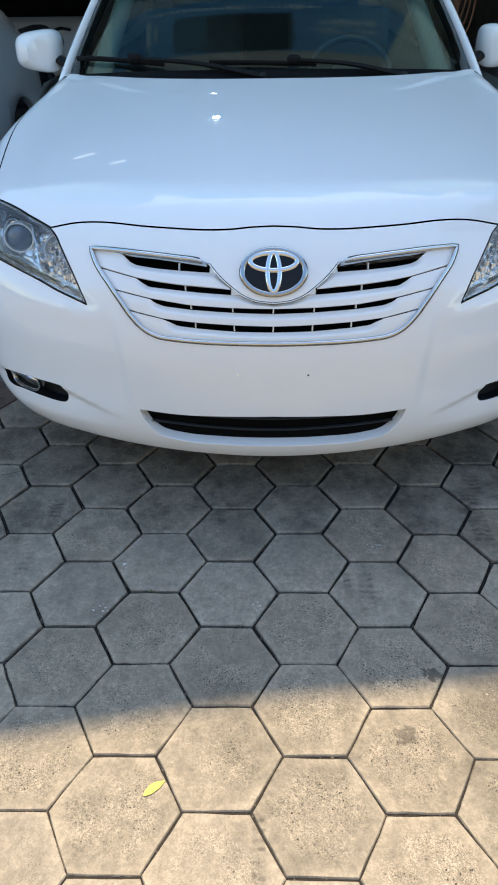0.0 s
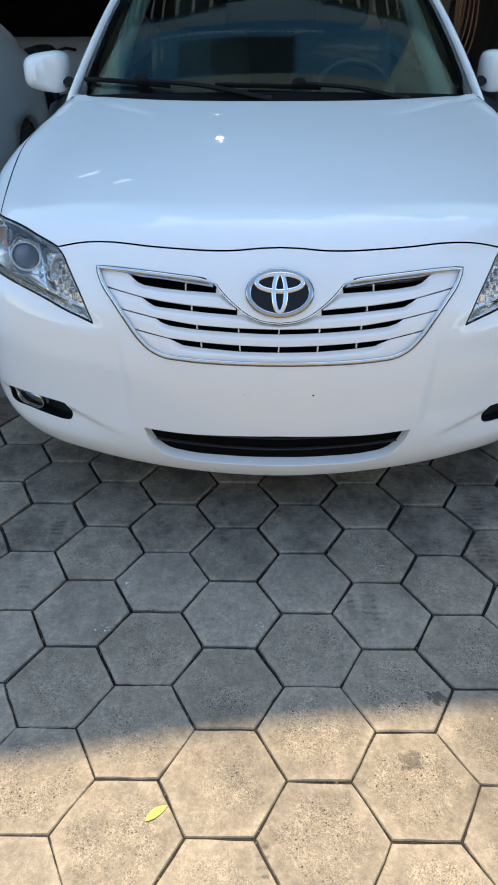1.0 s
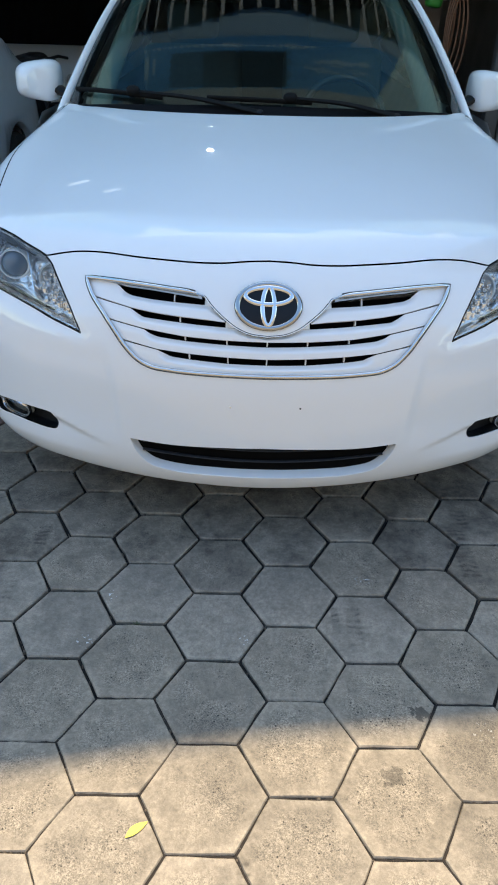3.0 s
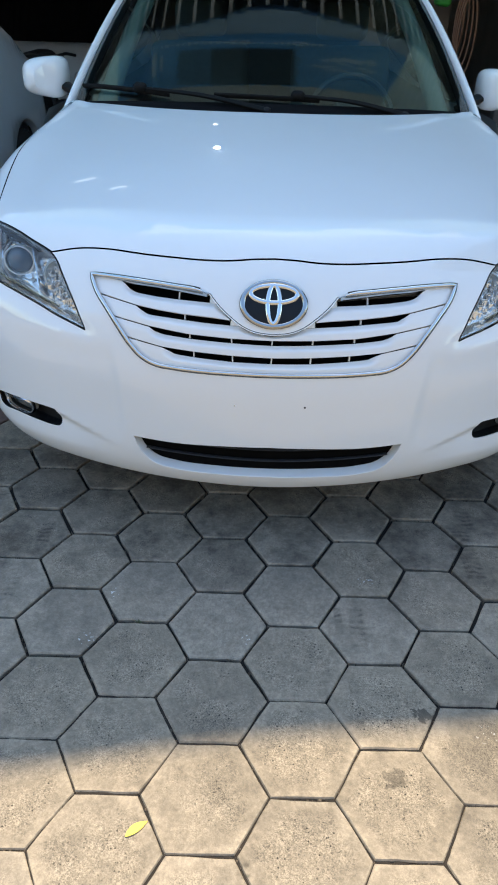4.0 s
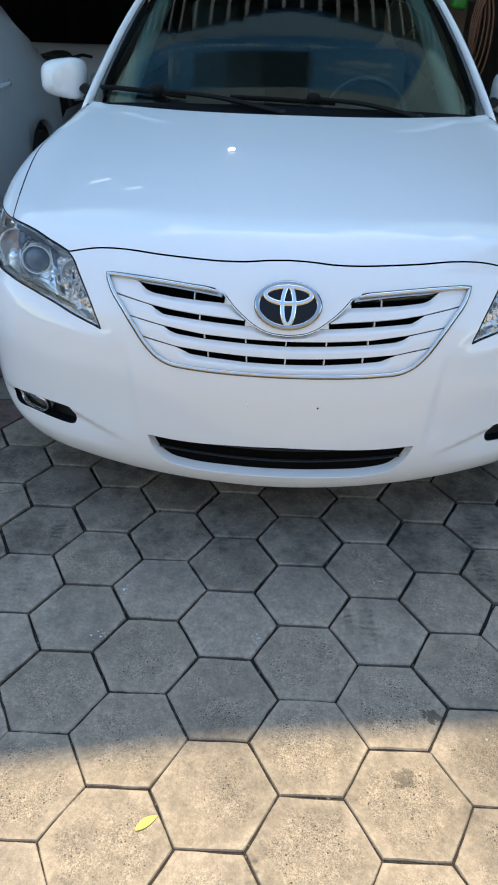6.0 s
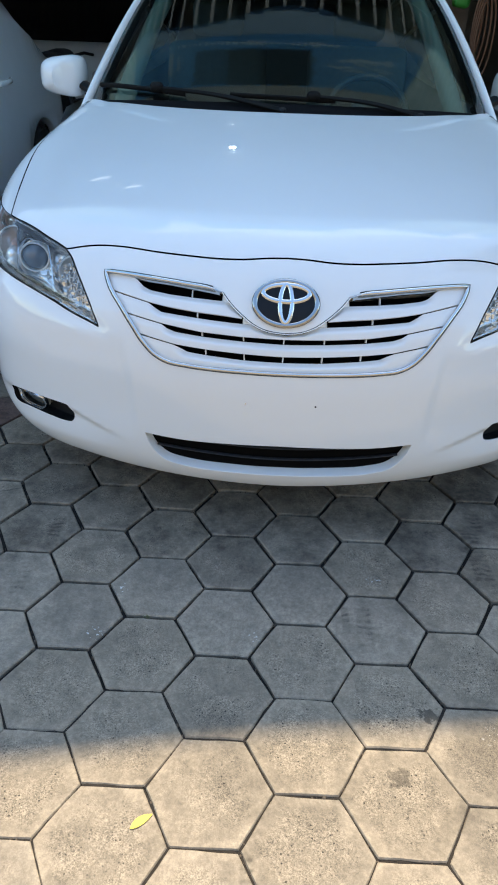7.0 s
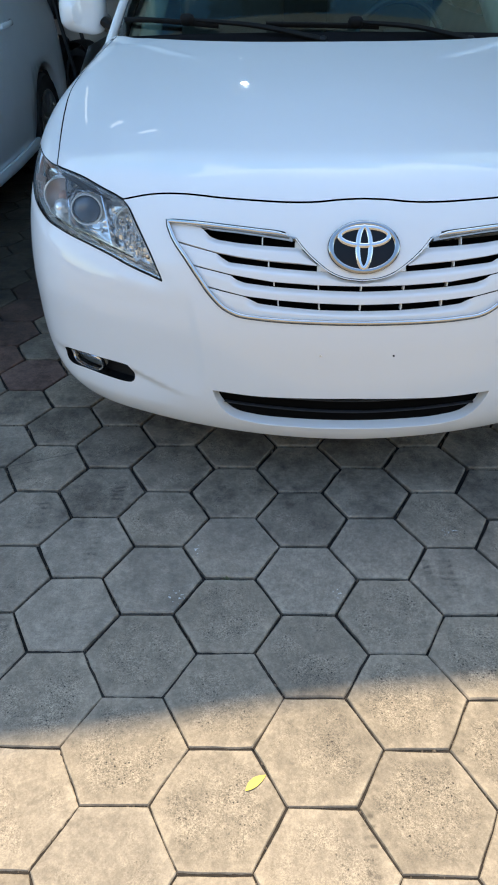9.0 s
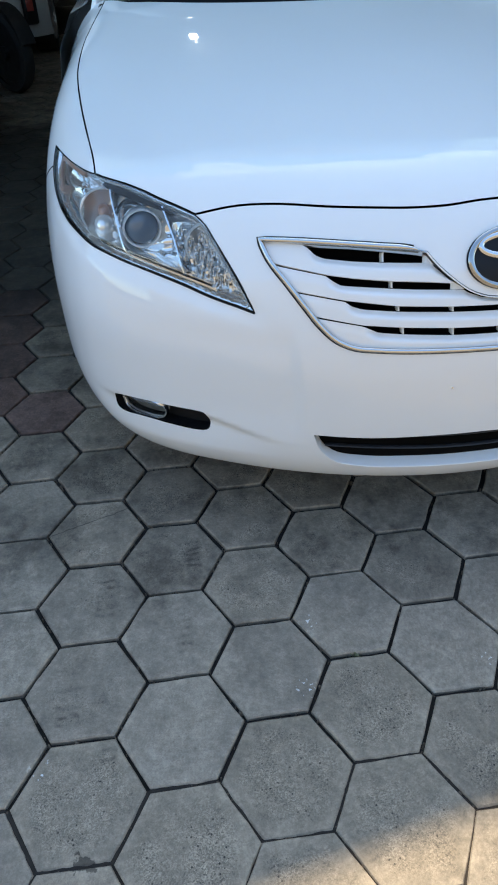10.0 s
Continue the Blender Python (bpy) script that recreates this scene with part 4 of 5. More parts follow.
def wheel(parent, x, y, r, sign):
    """A road wheel at (x, y), its outer face towards sign * x."""
    w = new("wheel")
    w.parent = parent
    c = Vector((x, y, r))
    bm = bmesh.new()
    lathe(bm, [(-.20, r * .66), (-.20, r * .93), (-.175, r), (-.03, r), (0, r * .94), (.004, r * .80), (-.006, r * .66)], c, (sign, 0, 0), 48, False)
    part("tyre", bm, TYRE, w)
    bm = bmesh.new()
    lathe(bm, [(-.19, r * .64), (-.012, r * .64), (.002, r * .67), (.004, r * .63), (-.02, r * .60), (-.15, r * .58)], c, (sign, 0, 0), 48, False)
    lathe(bm, [(-.05, r * .17), (-.005, r * .16), (.0, r * .10)], c, (sign, 0, 0), 24)
    for k in range(10):
        g = 2 * math.pi * (k + .5) / 10
        d = Vector((0, math.cos(g), math.sin(g)))
        sweep(bm, [c + d * r * .14 + Vector((-.02 * sign, 0, 0)), c + d * r * .4 + Vector((-.010 * sign, 0, 0)), c + d * r * .63 + Vector((-.016 * sign, 0, 0))], (sign, 0, 0), [r * .14, r * .11, r * .15], .03, flat=.6)
    part("rim", bm, ALLOY, w)
    bm = bmesh.new()
    lathe(bm, [(-.13, r * .5), (-.12, r * .5)], c, (sign, 0, 0), 32)
    part("brake_disc", bm, STEEL, w)


for sign in (1, -1):
    wheel(car, sign * .885, .945, .32, sign)
    wheel(car, sign * .875, 3.72, .32, sign)


# ---- pavement of hexagonal pavers ----
HEX, ROOT3 = .125, math.sqrt(3)


def paver_material(name, color, wear=None):
    """Concrete of one paver; wear: how much of its face is rubbed down to the grit, or by chance."""
    m = bpy.data.materials.new(name)
    m.use_nodes = True
    n, l = m.node_tree.nodes, m.node_tree.links
    p = n["Principled BSDF"]
    info, geo = n.new("ShaderNodeObjectInfo"), n.new("ShaderNodeNewGeometry")

    def noise_at(scale, detail=5, rough=.6):
        t = n.new("ShaderNodeTexNoise")
        t.inputs["Scale"].default_value, t.inputs["Detail"].default_value, t.inputs["Roughness"].default_value = scale, detail, rough
        l.new(geo.outputs["Position"], t.inputs["Vector"])
        return t.outputs["Fac"]

    def remap(value, a, b, c, d):
        r = n.new("ShaderNodeMapRange")
        for k, x in zip(("From Min", "From Max", "To Min", "To Max"), (a, b, c, d)):
            r.inputs[k].default_value = x
        l.new(value, r.inputs["Value"])
        return r.outputs["Result"]

    def math_node(op, a, b):
        q = n.new("ShaderNodeMath")
        q.operation = op
        for i, x in enumerate((a, b)):
            if isinstance(x, (int, float)):
                q.inputs[i].default_value = x
            else:
                l.new(x, q.inputs[i])
        return q.outputs[0]

    def spot(place, radius, core):
        """1 near a place on the ground, 0 past the radius."""
        d = n.new("ShaderNodeVectorMath")
        d.operation = "DISTANCE"
        l.new(geo.outputs["Position"], d.inputs[0])
        d.inputs[1].default_value = (*place, 0)
        return remap(d.outputs["Value"], radius, core, 0, 1)

    sep = n.new("ShaderNodeSeparateXYZ")
    l.new(geo.outputs["Position"], sep.inputs[0])
    mixed = n.new("ShaderNodeTexWhiteNoise")
    mixed.noise_dimensions = "1D"
    l.new(math_node("MULTIPLY", info.outputs["Random"], 17.3), mixed.inputs["W"])
    tile_mix = mixed.outputs["Value"]
    # each paver's own shade, and the worn, gritty middle inside a smooth margin
    tone = remap(info.outputs["Random"], 0, 1, .82, 1.12) if wear is None else remap(info.outputs["Random"], 0, 1, .92, 1.06)
    local = n.new("ShaderNodeTexCoord")
    ls = n.new("ShaderNodeSeparateXYZ")
    l.new(local.outputs["Object"], ls.inputs[0])
    ax = math_node("MULTIPLY", ls.outputs[0], .866)
    hy = math_node("MULTIPLY", ls.outputs[1], .5)
    rimward = math_node("MAXIMUM", math_node("ABSOLUTE", ls.outputs[1], 0), math_node("MAXIMUM", math_node("ABSOLUTE", math_node("ADD", ax, hy), 0), math_node("ABSOLUTE", math_node("SUBTRACT", ax, hy), 0)))
    middle = remap(math_node("ADD", rimward, math_node("MULTIPLY", noise_at(24, 4, .6), .05)), .118, .092, 0, 1)
    cloud = remap(noise_at(9, 7, .68), .28, .72, .82, 1.12)
    blotch = remap(noise_at(24, 5, .65), .36, .66, .80, 1.11)
    worn = math_node("MULTIPLY", math_node("MULTIPLY", middle, remap(noise_at(9, 3, .5), .42 - .10 * (wear or 0), .58, 0, 1)), remap(tile_mix, .25, .7, .35, 1) if wear is None else wear)
    grit = n.new("ShaderNodeTexVoronoi")
    grit.inputs["Scale"].default_value = 520
    l.new(geo.outputs["Position"], grit.inputs["Vector"])
    gs = n.new("ShaderNodeSeparateColor")
    l.new(grit.outputs["Color"], gs.inputs[0])
    grain = math_node("MULTIPLY", remap(noise_at(190, 6, .8), .3, .7, .82, 1.18), math_node("ADD", 1.0, math_node("MULTIPLY", math_node("SUBTRACT", gs.outputs[0], .5), math_node("MULTIPLY", math_node("ADD", worn, .22), .70))))
    pits = math_node("MULTIPLY", remap(noise_at(210, 3, .6), .60, .68, 0, 1), math_node("ADD", .10, worn))
    mottle = remap(noise_at(85, 4, .65), .34, .66, .84, 1.13)
    bright = math_node("MULTIPLY", math_node("MULTIPLY", math_node("MULTIPLY", tone, mottle), cloud), math_node("MULTIPLY", grain, blotch))
    bright = math_node("MULTIPLY", bright, math_node("SUBTRACT", 1.0, math_node("MULTIPLY", pits, .52)))
    # single deep pits in the face
    hole = n.new("ShaderNodeTexVoronoi")
    hole.inputs["Scale"].default_value = 130
    l.new(geo.outputs["Position"], hole.inputs["Vector"])
    hs = n.new("ShaderNodeSeparateColor")
    l.new(hole.outputs["Color"], hs.inputs[0])
    holes = math_node("MULTIPLY", remap(hole.outputs["Distance"], .30, .18, 0, 1), remap(hs.outputs[1], .70, .78, 0, .85))
    bright = math_node("MULTIPLY", bright, math_node("SUBTRACT", 1.0, math_node("MULTIPLY", holes, math_node("ADD", math_node("MULTIPLY", middle, .12), math_node("MULTIPLY", worn, .9)))))
    # dust along the rubbed edges of each paver
    dusty = math_node("MULTIPLY", remap(rimward, .090, .104, 0, 1), remap(noise_at(30, 4, .6), .38, .62, 0, 1))
    bright = math_node("MULTIPLY", bright, math_node("ADD", 1.0, math_node("MULTIPLY", dusty, .26)))
    # tread prints where cars have turned in
    prints = None
    for px, py, wide, long in ((-.515, .52, .022, .078), (-.545, .32, .020, .075), (-.719, .44, .024, .065), (-.78, .185, .030, .05), (-.70, .10, .02, .05), (-.638, -.281, .022, .055), (.69, .50, .034, .13), (.72, .66, .03, .06), (.345, .215, .024, .085), (.30, .235, .012, .06), (.078, -.39, .015, .075)):
        across = remap(math_node("ABSOLUTE", math_node("SUBTRACT", sep.outputs[0], px), 0), wide, wide * .6, 0, 1)
        along = remap(math_node("ABSOLUTE", math_node("SUBTRACT", sep.outputs[1], py), 0), long, long * .7, 0, 1)
        band = math_node("MULTIPLY", across, along)
        prints = band if prints is None else math_node("MAXIMUM", prints, band)
    rib = remap(math_node("SINE", math_node("MULTIPLY", math_node("ADD", sep.outputs[1], math_node("MULTIPLY", noise_at(20, 2), .03)), 330), 0), -.5, .8, .35, 1)
    prints = math_node("MULTIPLY", math_node("MULTIPLY", prints, rib), remap(noise_at(13, 3, .6), .36, .56, .15, 1))
    prints = math_node("MULTIPLY", prints, remap(noise_at(48, 3, .6), .36, .58, .25, 1))
    bright = math_node("MULTIPLY", bright, math_node("SUBTRACT", 1.0, math_node("MULTIPLY", prints, .62)))
    # a hairline crack across one paver
    line = math_node("ADD", math_node("MULTIPLY", sep.outputs[0], -.339), math_node("MULTIPLY", sep.outputs[1], .941))
    line = math_node("ABSOLUTE", math_node("ADD", math_node("SUBTRACT", line, .912), math_node("MULTIPLY", noise_at(30, 3, .6), .014)), 0)
    crack = math_node("MULTIPLY", remap(line, .0022, .0007, 0, .55), spot((-.772, .683), .112, .104))
    bright = math_node("MULTIPLY", bright, math_node("SUBTRACT", 1.0, crack))
    # tar stains
    ragged = remap(noise_at(55, 3, .55), .35, .65, -.34, .34)
    for place, radius, depth in (((.457, -.023), .034, .62), ((.372, -.171), .036, .42), ((-.735, -.105), .030, .7)):
        st = remap(math_node("ADD", spot(place, radius, 0), ragged), .40, .52, 0, depth)
        st = math_node("MULTIPLY", st, spot(place, radius * 1.2, radius * .9))
        bright = math_node("MULTIPLY", bright, math_node("SUBTRACT", 1.0, st))
    # deep shade of the aisle between the parked cars, put into the colour
    aisle_shade = remap(math_node("ADD", spot((-1.55, 3.1), 2.1, .2), remap(noise_at(2.5, 4, .6), .3, .7, -.25, .25)), .05, .45, 0, .8)
    bright = math_node("MULTIPLY", bright, math_node("SUBTRACT", 1.0, aisle_shade))
    # rubber and oil smudges, with the shade under the bumper put into the colour
    smudge_shade = math_node("MULTIPLY", remap(noise_at(7, 5, .62), .44, .60, 0, 1), remap(noise_at(38, 4, .6), .30, .62, .45, 1))
    smudge_shade = math_node("MULTIPLY", smudge_shade, remap(math_node("ADD", sep.outputs[1], math_node("MULTIPLY", noise_at(4, 3), .5)), .50, .72, 0, .56))
    bright = math_node("MULTIPLY", bright, math_node("SUBTRACT", 1.0, smudge_shade))
    # slightly paler, uneven patch of pavers beside the car
    pale = math_node("MULTIPLY", spot((-.56, .12), .62, .18), remap(noise_at(5, 4, .6), .35, .6, .3, 1))
    bright = math_node("MULTIPLY", bright, math_node("ADD", 1.0, math_node("MULTIPLY", pale, .05)))
    # some pavers are greyer than others
    hue = n.new("ShaderNodeMix")
    hue.data_type = "RGBA"
    grey = sum(color) / 3
    hue.inputs["A"].default_value = (*color, 1)
    hue.inputs["B"].default_value = (*[c * .88 + grey * .12 * k for c, k in zip(color, (.99, 1.0, 1.0))], 1)
    other = n.new("ShaderNodeTexWhiteNoise")
    other.noise_dimensions = "1D"
    l.new(info.outputs["Random"], other.inputs["W"])
    l.new(math_node("MULTIPLY", math_node("MAXIMUM", math_node("MULTIPLY", other.outputs["Value"], .5), remap(tile_mix, .3, .7, 1.15, .1) if wear is None else 1.15 - wear), remap(noise_at(5, 3, .5), .3, .7, .6, 1.2)), hue.inputs["Factor"])
    vec = n.new("ShaderNodeVectorMath")
    vec.operation = "SCALE"
    l.new(hue.outputs["Result"], vec.inputs[0])
    l.new(bright, vec.inputs["Scale"])
    # drips of white paint
    drip = None
    for place in ((-.278, .309), (.068, .173), (.386, .382), (-.312, .156), (.583, -.065), (-.824, .064)):
        d = spot(place, .026, .012)
        drip = d if drip is None else math_node("MAXIMUM", drip, d)
    drip = math_node("MULTIPLY", drip, remap(noise_at(120, 2, .5), .62, .66, 0, .7))
    mixc = n.new("ShaderNodeMix")
    mixc.data_type = "RGBA"
    l.new(drip, mixc.inputs["Factor"])
    l.new(vec.outputs[0], mixc.inputs["A"])
    mixc.inputs["B"].default_value = (.72, .72, .70, 1)
    l.new(mixc.outputs["Result"], p.inputs["Base Color"])
    p.inputs["Roughness"].default_value = .85
    b = n.new("ShaderNodeBump")
    b.inputs["Strength"].default_value, b.inputs["Distance"].default_value = .6, .0015
    h = math_node("SUBTRACT", math_node("MULTIPLY", noise_at(190, 5, .75), math_node("ADD", .3, worn)), math_node("MULTIPLY", pits, .8))
    l.new(h, b.inputs["Height"])
    l.new(b.outputs["Normal"], p.inputs["Normal"])
    return m


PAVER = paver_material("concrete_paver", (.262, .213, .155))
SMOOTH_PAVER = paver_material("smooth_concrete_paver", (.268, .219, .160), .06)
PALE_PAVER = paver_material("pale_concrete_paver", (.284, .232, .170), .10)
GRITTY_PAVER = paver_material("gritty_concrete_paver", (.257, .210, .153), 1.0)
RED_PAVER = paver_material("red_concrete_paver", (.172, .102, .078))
CLOD = material("sandy_clod", (.085, .066, .048), rough=.95, noise_scale=12, spread=.6, bump=.6, bump_scale=400)
SAND = material("trodden_joint_sand", (.020, .015, .011), rough=.95, noise_scale=60, spread=.6, bump=.6, bump_scale=400)
EARTH = material("dark_joint_sand", (.012, .010, .008), rough=.95, noise_scale=30, spread=.5, bump=1, bump_scale=200)


def paver_mesh(seed, mat, gap=.0028, rounding=.0034):
    rnd = random.Random(seed)
    verts, faces = [], []
    rings = [(HEX - gap - .0002, -.030), (HEX - gap, -.0030), (HEX - gap - rounding, 0)]
    jig = [(rnd.uniform(-.0017, .0011), rnd.uniform(-.0017, .0011)) for _ in range(18)]
    for r, z in rings:
        for k in range(18):
            g0, g1 = math.radians(60 * (k // 3)), math.radians(60 * (k // 3 + 1))
            u = (0, .3, .68)[k % 3]
            x = r * (math.cos(g0) * (1 - u) + math.cos(g1) * u)
            y = r * (math.sin(g0) * (1 - u) + math.sin(g1) * u)
            verts.append((x + jig[k][0], y + jig[k][1], z))
    for a in range(2):
        for k in range(18):
            faces.append((a * 18 + k, a * 18 + (k + 1) % 18, a * 18 + 18 + (k + 1) % 18, a * 18 + 18 + k))
    faces.append(tuple(range(36, 54)))
    me = bpy.data.meshes.new("paver")
    me.from_pydata(verts, [], faces)
    me.materials.append(mat)
    me.update()
    return me


def cell(i, j):
    return 1.5 * HEX * i, -ROOT3 * HEX * (j + (i % 2) * .5)


REDS = {(-5, -6), (-6, -6), (-6, -7), (-6, -8), (-6, -9), (-6, -10), (-6, -11), (-6, -12), (-7, -7), (-7, -8), (-7, -10)}
SMOOTH = {(-5, -4), (-5, -3), (-1, -2), (0, -1), (1, -2)}
PALE_ONES = {(-3, -2), (-3, -1), (-2, -1), (2, -1)}
GRITTY = {(-4, 0), (-3, 0), (-2, -2), (-2, 0), (-2, 1), (-1, -1), (-1, 0), (-1, 1), (0, 1), (1, -1), (1, 0), (1, 1), (2, -2), (2, 0), (2, 1), (3, -1), (3, 0), (3, 1)}
bm = bmesh.new()
bmesh.ops.create_grid(bm, x_segments=60, y_segments=60, size=400)
for v in bm.verts:
    v.co.z = -.012
pavement = tagged(part("pavement", bm, EARTH, None, smooth_faces=False), "dark sandy bed under hexagonal concrete pavers", "pavement", kind="structure")
shapes = [paver_mesh(k, PAVER, .0018, .0024) for k in range(6)]
tight_shapes = [paver_mesh(90 + k, GRITTY_PAVER, .0017, .0022) for k in range(4)]
loose_shapes = [paver_mesh(40 + k, PAVER, .0046) for k in range(6)]
wide_shapes = [paver_mesh(50 + k, PAVER, .0060) for k in range(6)]
own_shapes = {kind: [paver_mesh(60 + 10 * n + k, mat, .0043) for k in range(3)] for n, (kind, mat) in enumerate((("smooth", SMOOTH_PAVER), ("pale", PALE_PAVER), ("gritty", GRITTY_PAVER)))}
red_shapes = [paver_mesh(20 + k, RED_PAVER, .0042) for k in range(2)]
cells = [(i, j) for i in range(-62, 54) for j in range(-40, 38)]
cells.sort(key=lambda c: math.hypot(cell(*c)[0] * .85 + .3, cell(*c)[1] - .35))
rnd = random.Random(4)
far_v, far_f = [], []
for n_, (i, j) in enumerate(cells):
    x, y = cell(i, j)
    k = rnd.randrange(6)
    if n_ < 300:
        kind = "smooth" if (i, j) in SMOOTH else "pale" if (i, j) in PALE_ONES else "gritty" if (i, j) in GRITTY else ""
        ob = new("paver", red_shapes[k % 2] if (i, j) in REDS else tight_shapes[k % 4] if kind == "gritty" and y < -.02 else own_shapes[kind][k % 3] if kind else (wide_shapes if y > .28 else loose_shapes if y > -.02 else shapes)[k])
        ob.parent = pavement
        ob.matrix_world = pose(x + rnd.uniform(-.0011, .0011), y + rnd.uniform(-.0011, .0011), rnd.uniform(-.0015, .001), rnd.uniform(-.25, .25), rnd.uniform(-.25, .25), 60 * rnd.randrange(6) + rnd.uniform(-.5, .5))
    else:
        b0 = len(far_v)
        for r, z in ((HEX - .0042, -.02), (HEX - .0042, -.003), (HEX - .0066, 0)):
            far_v += [(x + r * math.cos(math.radians(60 * q)), y + r * math.sin(math.radians(60 * q)), z) for q in range(6)]
        for a in range(2):
            far_f += [(b0 + a * 6 + q, b0 + a * 6 + (q + 1) % 6, b0 + a * 6 + 6 + (q + 1) % 6, b0 + a * 6 + 6 + q) for q in range(6)]
        far_f.append(tuple(range(b0 + 12, b0 + 18)))
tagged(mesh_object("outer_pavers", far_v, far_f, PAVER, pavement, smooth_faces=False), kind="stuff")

# clods of sand and chips of concrete in the joints
clods = random.Random(9)
verts, faces = [], []
for n_ in range(1200):
    i, j = clods.choice(cells[:170])
    x, y = cell(i, j)
    k, u = clods.randrange(6), clods.random()
    g0, g1 = math.radians(60 * k), math.radians(60 * k + 60)
    px_, py_ = x + HEX * (math.cos(g0) * (1 - u) + math.cos(g1) * u), y + HEX * (math.sin(g0) * (1 - u) + math.sin(g1) * u)
    r = clods.uniform(.0011, .0034) if n_ % 14 else clods.uniform(.0035, .006)
    base, turn_ = len(verts), clods.random() * 6
    for a, z in ((0, -.014), (1, -.0030)):
        verts += [(px_ + r * (1 - .35 * a) * clods.uniform(.7, 1.2) * math.cos(turn_ + q * 1.047), py_ + r * (1 - .35 * a) * clods.uniform(.7, 1.2) * math.sin(turn_ + q * 1.047), z + a * .35 * r) for q in range(6)]
    faces += [(base + q, base + (q + 1) % 6, base + 6 + (q + 1) % 6, base + 6 + q) for q in range(6)] + [tuple(range(base + 6, base + 12))]
tagged(mesh_object("joint_grit", verts, faces, CLOD, pavement), kind="stuff")

# sand that fills the joints of the trodden pavers in the open
verts, faces = [], []
for i, j in cells[:420]:
    x, y = cell(i, j)
    if y > -.02:
        continue
    for k in range(3):
        g0, g1 = math.radians(60 * k), math.radians(60 * k + 60)
        nx, ny = math.cos(g0 + math.pi / 6), math.sin(g0 + math.pi / 6)
        b0 = len(verts)
        for q in range(13):
            u = q / 12
            px_, py_ = x + HEX * (math.cos(g0) * (1 - u) + math.cos(g1) * u), y + HEX * (math.sin(g0) * (1 - u) + math.sin(g1) * u)
            high = clods.uniform(-.0062, -.0016)
            for e, z in ((-.006, high - .002), (-.0015, high), (.0015, high), (.006, high - .002)):
                verts.append((px_ + nx * (e + clods.uniform(-.0008, .0008)), py_ + ny * e, z))
        faces += [(b0 + q * 4 + r, b0 + q * 4 + r + 1, b0 + q * 4 + r + 5, b0 + q * 4 + r + 4) for q in range(12) for r in range(3)]
tagged(mesh_object("joint_sand", verts, faces, SAND, pavement), kind="stuff")


# ---- the shelter: roof, banner, walls ----
def flat_box(name, size, at, mat, label, category, bevel=.01, turn=(0, 0, 0), kind="structure"):
    bm = bmesh.new()
    box(bm, size, (0, 0, 0), (0, 0, 0), bevel)
    ob = part(name, bm, mat, None)
    ob.matrix_world = pose(*at, *turn)
    return tagged(ob, label, category, kind=kind)


ROOF_Z = 3.0


def roof_edge(x):
    # unseen left end drawn back, to let more sky light onto the floor
    return 1.31 + .148 * (x - .111) + .55 * float(smooth(-1.25, -1.75, x))


def corrugated(x0, x1, back, name, label):
    bm = bmesh.new()
    low, high = [], []
    count = int((x1 - x0) / .038)
    for k in range(count + 1):
        x = x0 + (x1 - x0) * k / count
        z = ROOF_Z + .012 * math.sin(k * math.pi / 2)
        low.append(bm.verts.new((x, back(x), z + .06)))
        high.append(bm.verts.new((x, 12.5, z + .5)))
    for k in range(count):
        bm.faces.new((low[k], low[k + 1], high[k + 1], high[k]))
    return tagged(part(name, bm, ROOFING, None), label, "ceiling", kind="structure")


corrugated(-2.4, 2.6, lambda x: 3.75, "ceiling", "dark corrugated roof sheets over the parking bay")
# unseen side roofs, their front edges placed to set the light from each side
corrugated(-8.0, -2.36, lambda x: 3.1, "ceiling", "unseen dark corrugated roof over the next bay, added to shape the light")
corrugated(2.5, 8.0, lambda x: .1, "ceiling", "unseen dark corrugated roof over the next bay, added to shape the light")
flat_box("wall_back", (16, .2, 4.2), (-1, 11.5, 2.1), WALL, "sooty plastered back wall", "wall")
# unseen side walls, added to keep side light out of the shelter
flat_box("wall_left", (.2, 9.5, 4.0), (-7.0, 6.8, 2.0), WALL, "unseen dark plastered side wall, added to close off the light", "wall")
flat_box("wall_right", (.2, 10.5, 3.0), (3.3, 6.25, 1.5), WALL, "unseen dark plastered side wall, added to close off the light", "wall")

# blue banner stretched as a sun sail over the front of the bay
banner = thing("banner", "blue printed vinyl banner stretched as a sun sail under the roof", "banner", (0, 0, 0))


# its print: unreadable lines of writing, a dark field and pale pictures
rnd = random.Random(11)
PRINTED = [(-.105, 2.765, .15, .022), (-.105, 2.73, .15, .022), (.325, 2.765, .11, .022), (.325, 2.73, .06, .02)]
LETTERS = [(-.50, 2.33, .04, .05), (-.43, 2.33, .03, .06), (-.38, 2.34, .04, .05), (-.32, 2.33, .03, .05), (-.8, 2.55, .05, .3), (-.72, 2.55, .03, .2)]
PICTURES = [(.50, 2.50, .10, .017), (.60, 2.46, .09, .018), (.73, 2.455, .11, .015), (.85, 2.49, .07, .018), (.57, 2.58, .09, .024), (.72, 2.60, .10, .028), (.87, 2.60, .045, .04), (.66, 2.54, .06, .014), (.78, 2.53, .05, .012)]
x = -.95
while x < .5:
    w = rnd.choice((.022, .028, .034))
    PRINTED.append((x + w / 2, 2.745 + .05 * x * x, w, rnd.choice((.02, .028, .036))))
    x += w + .022


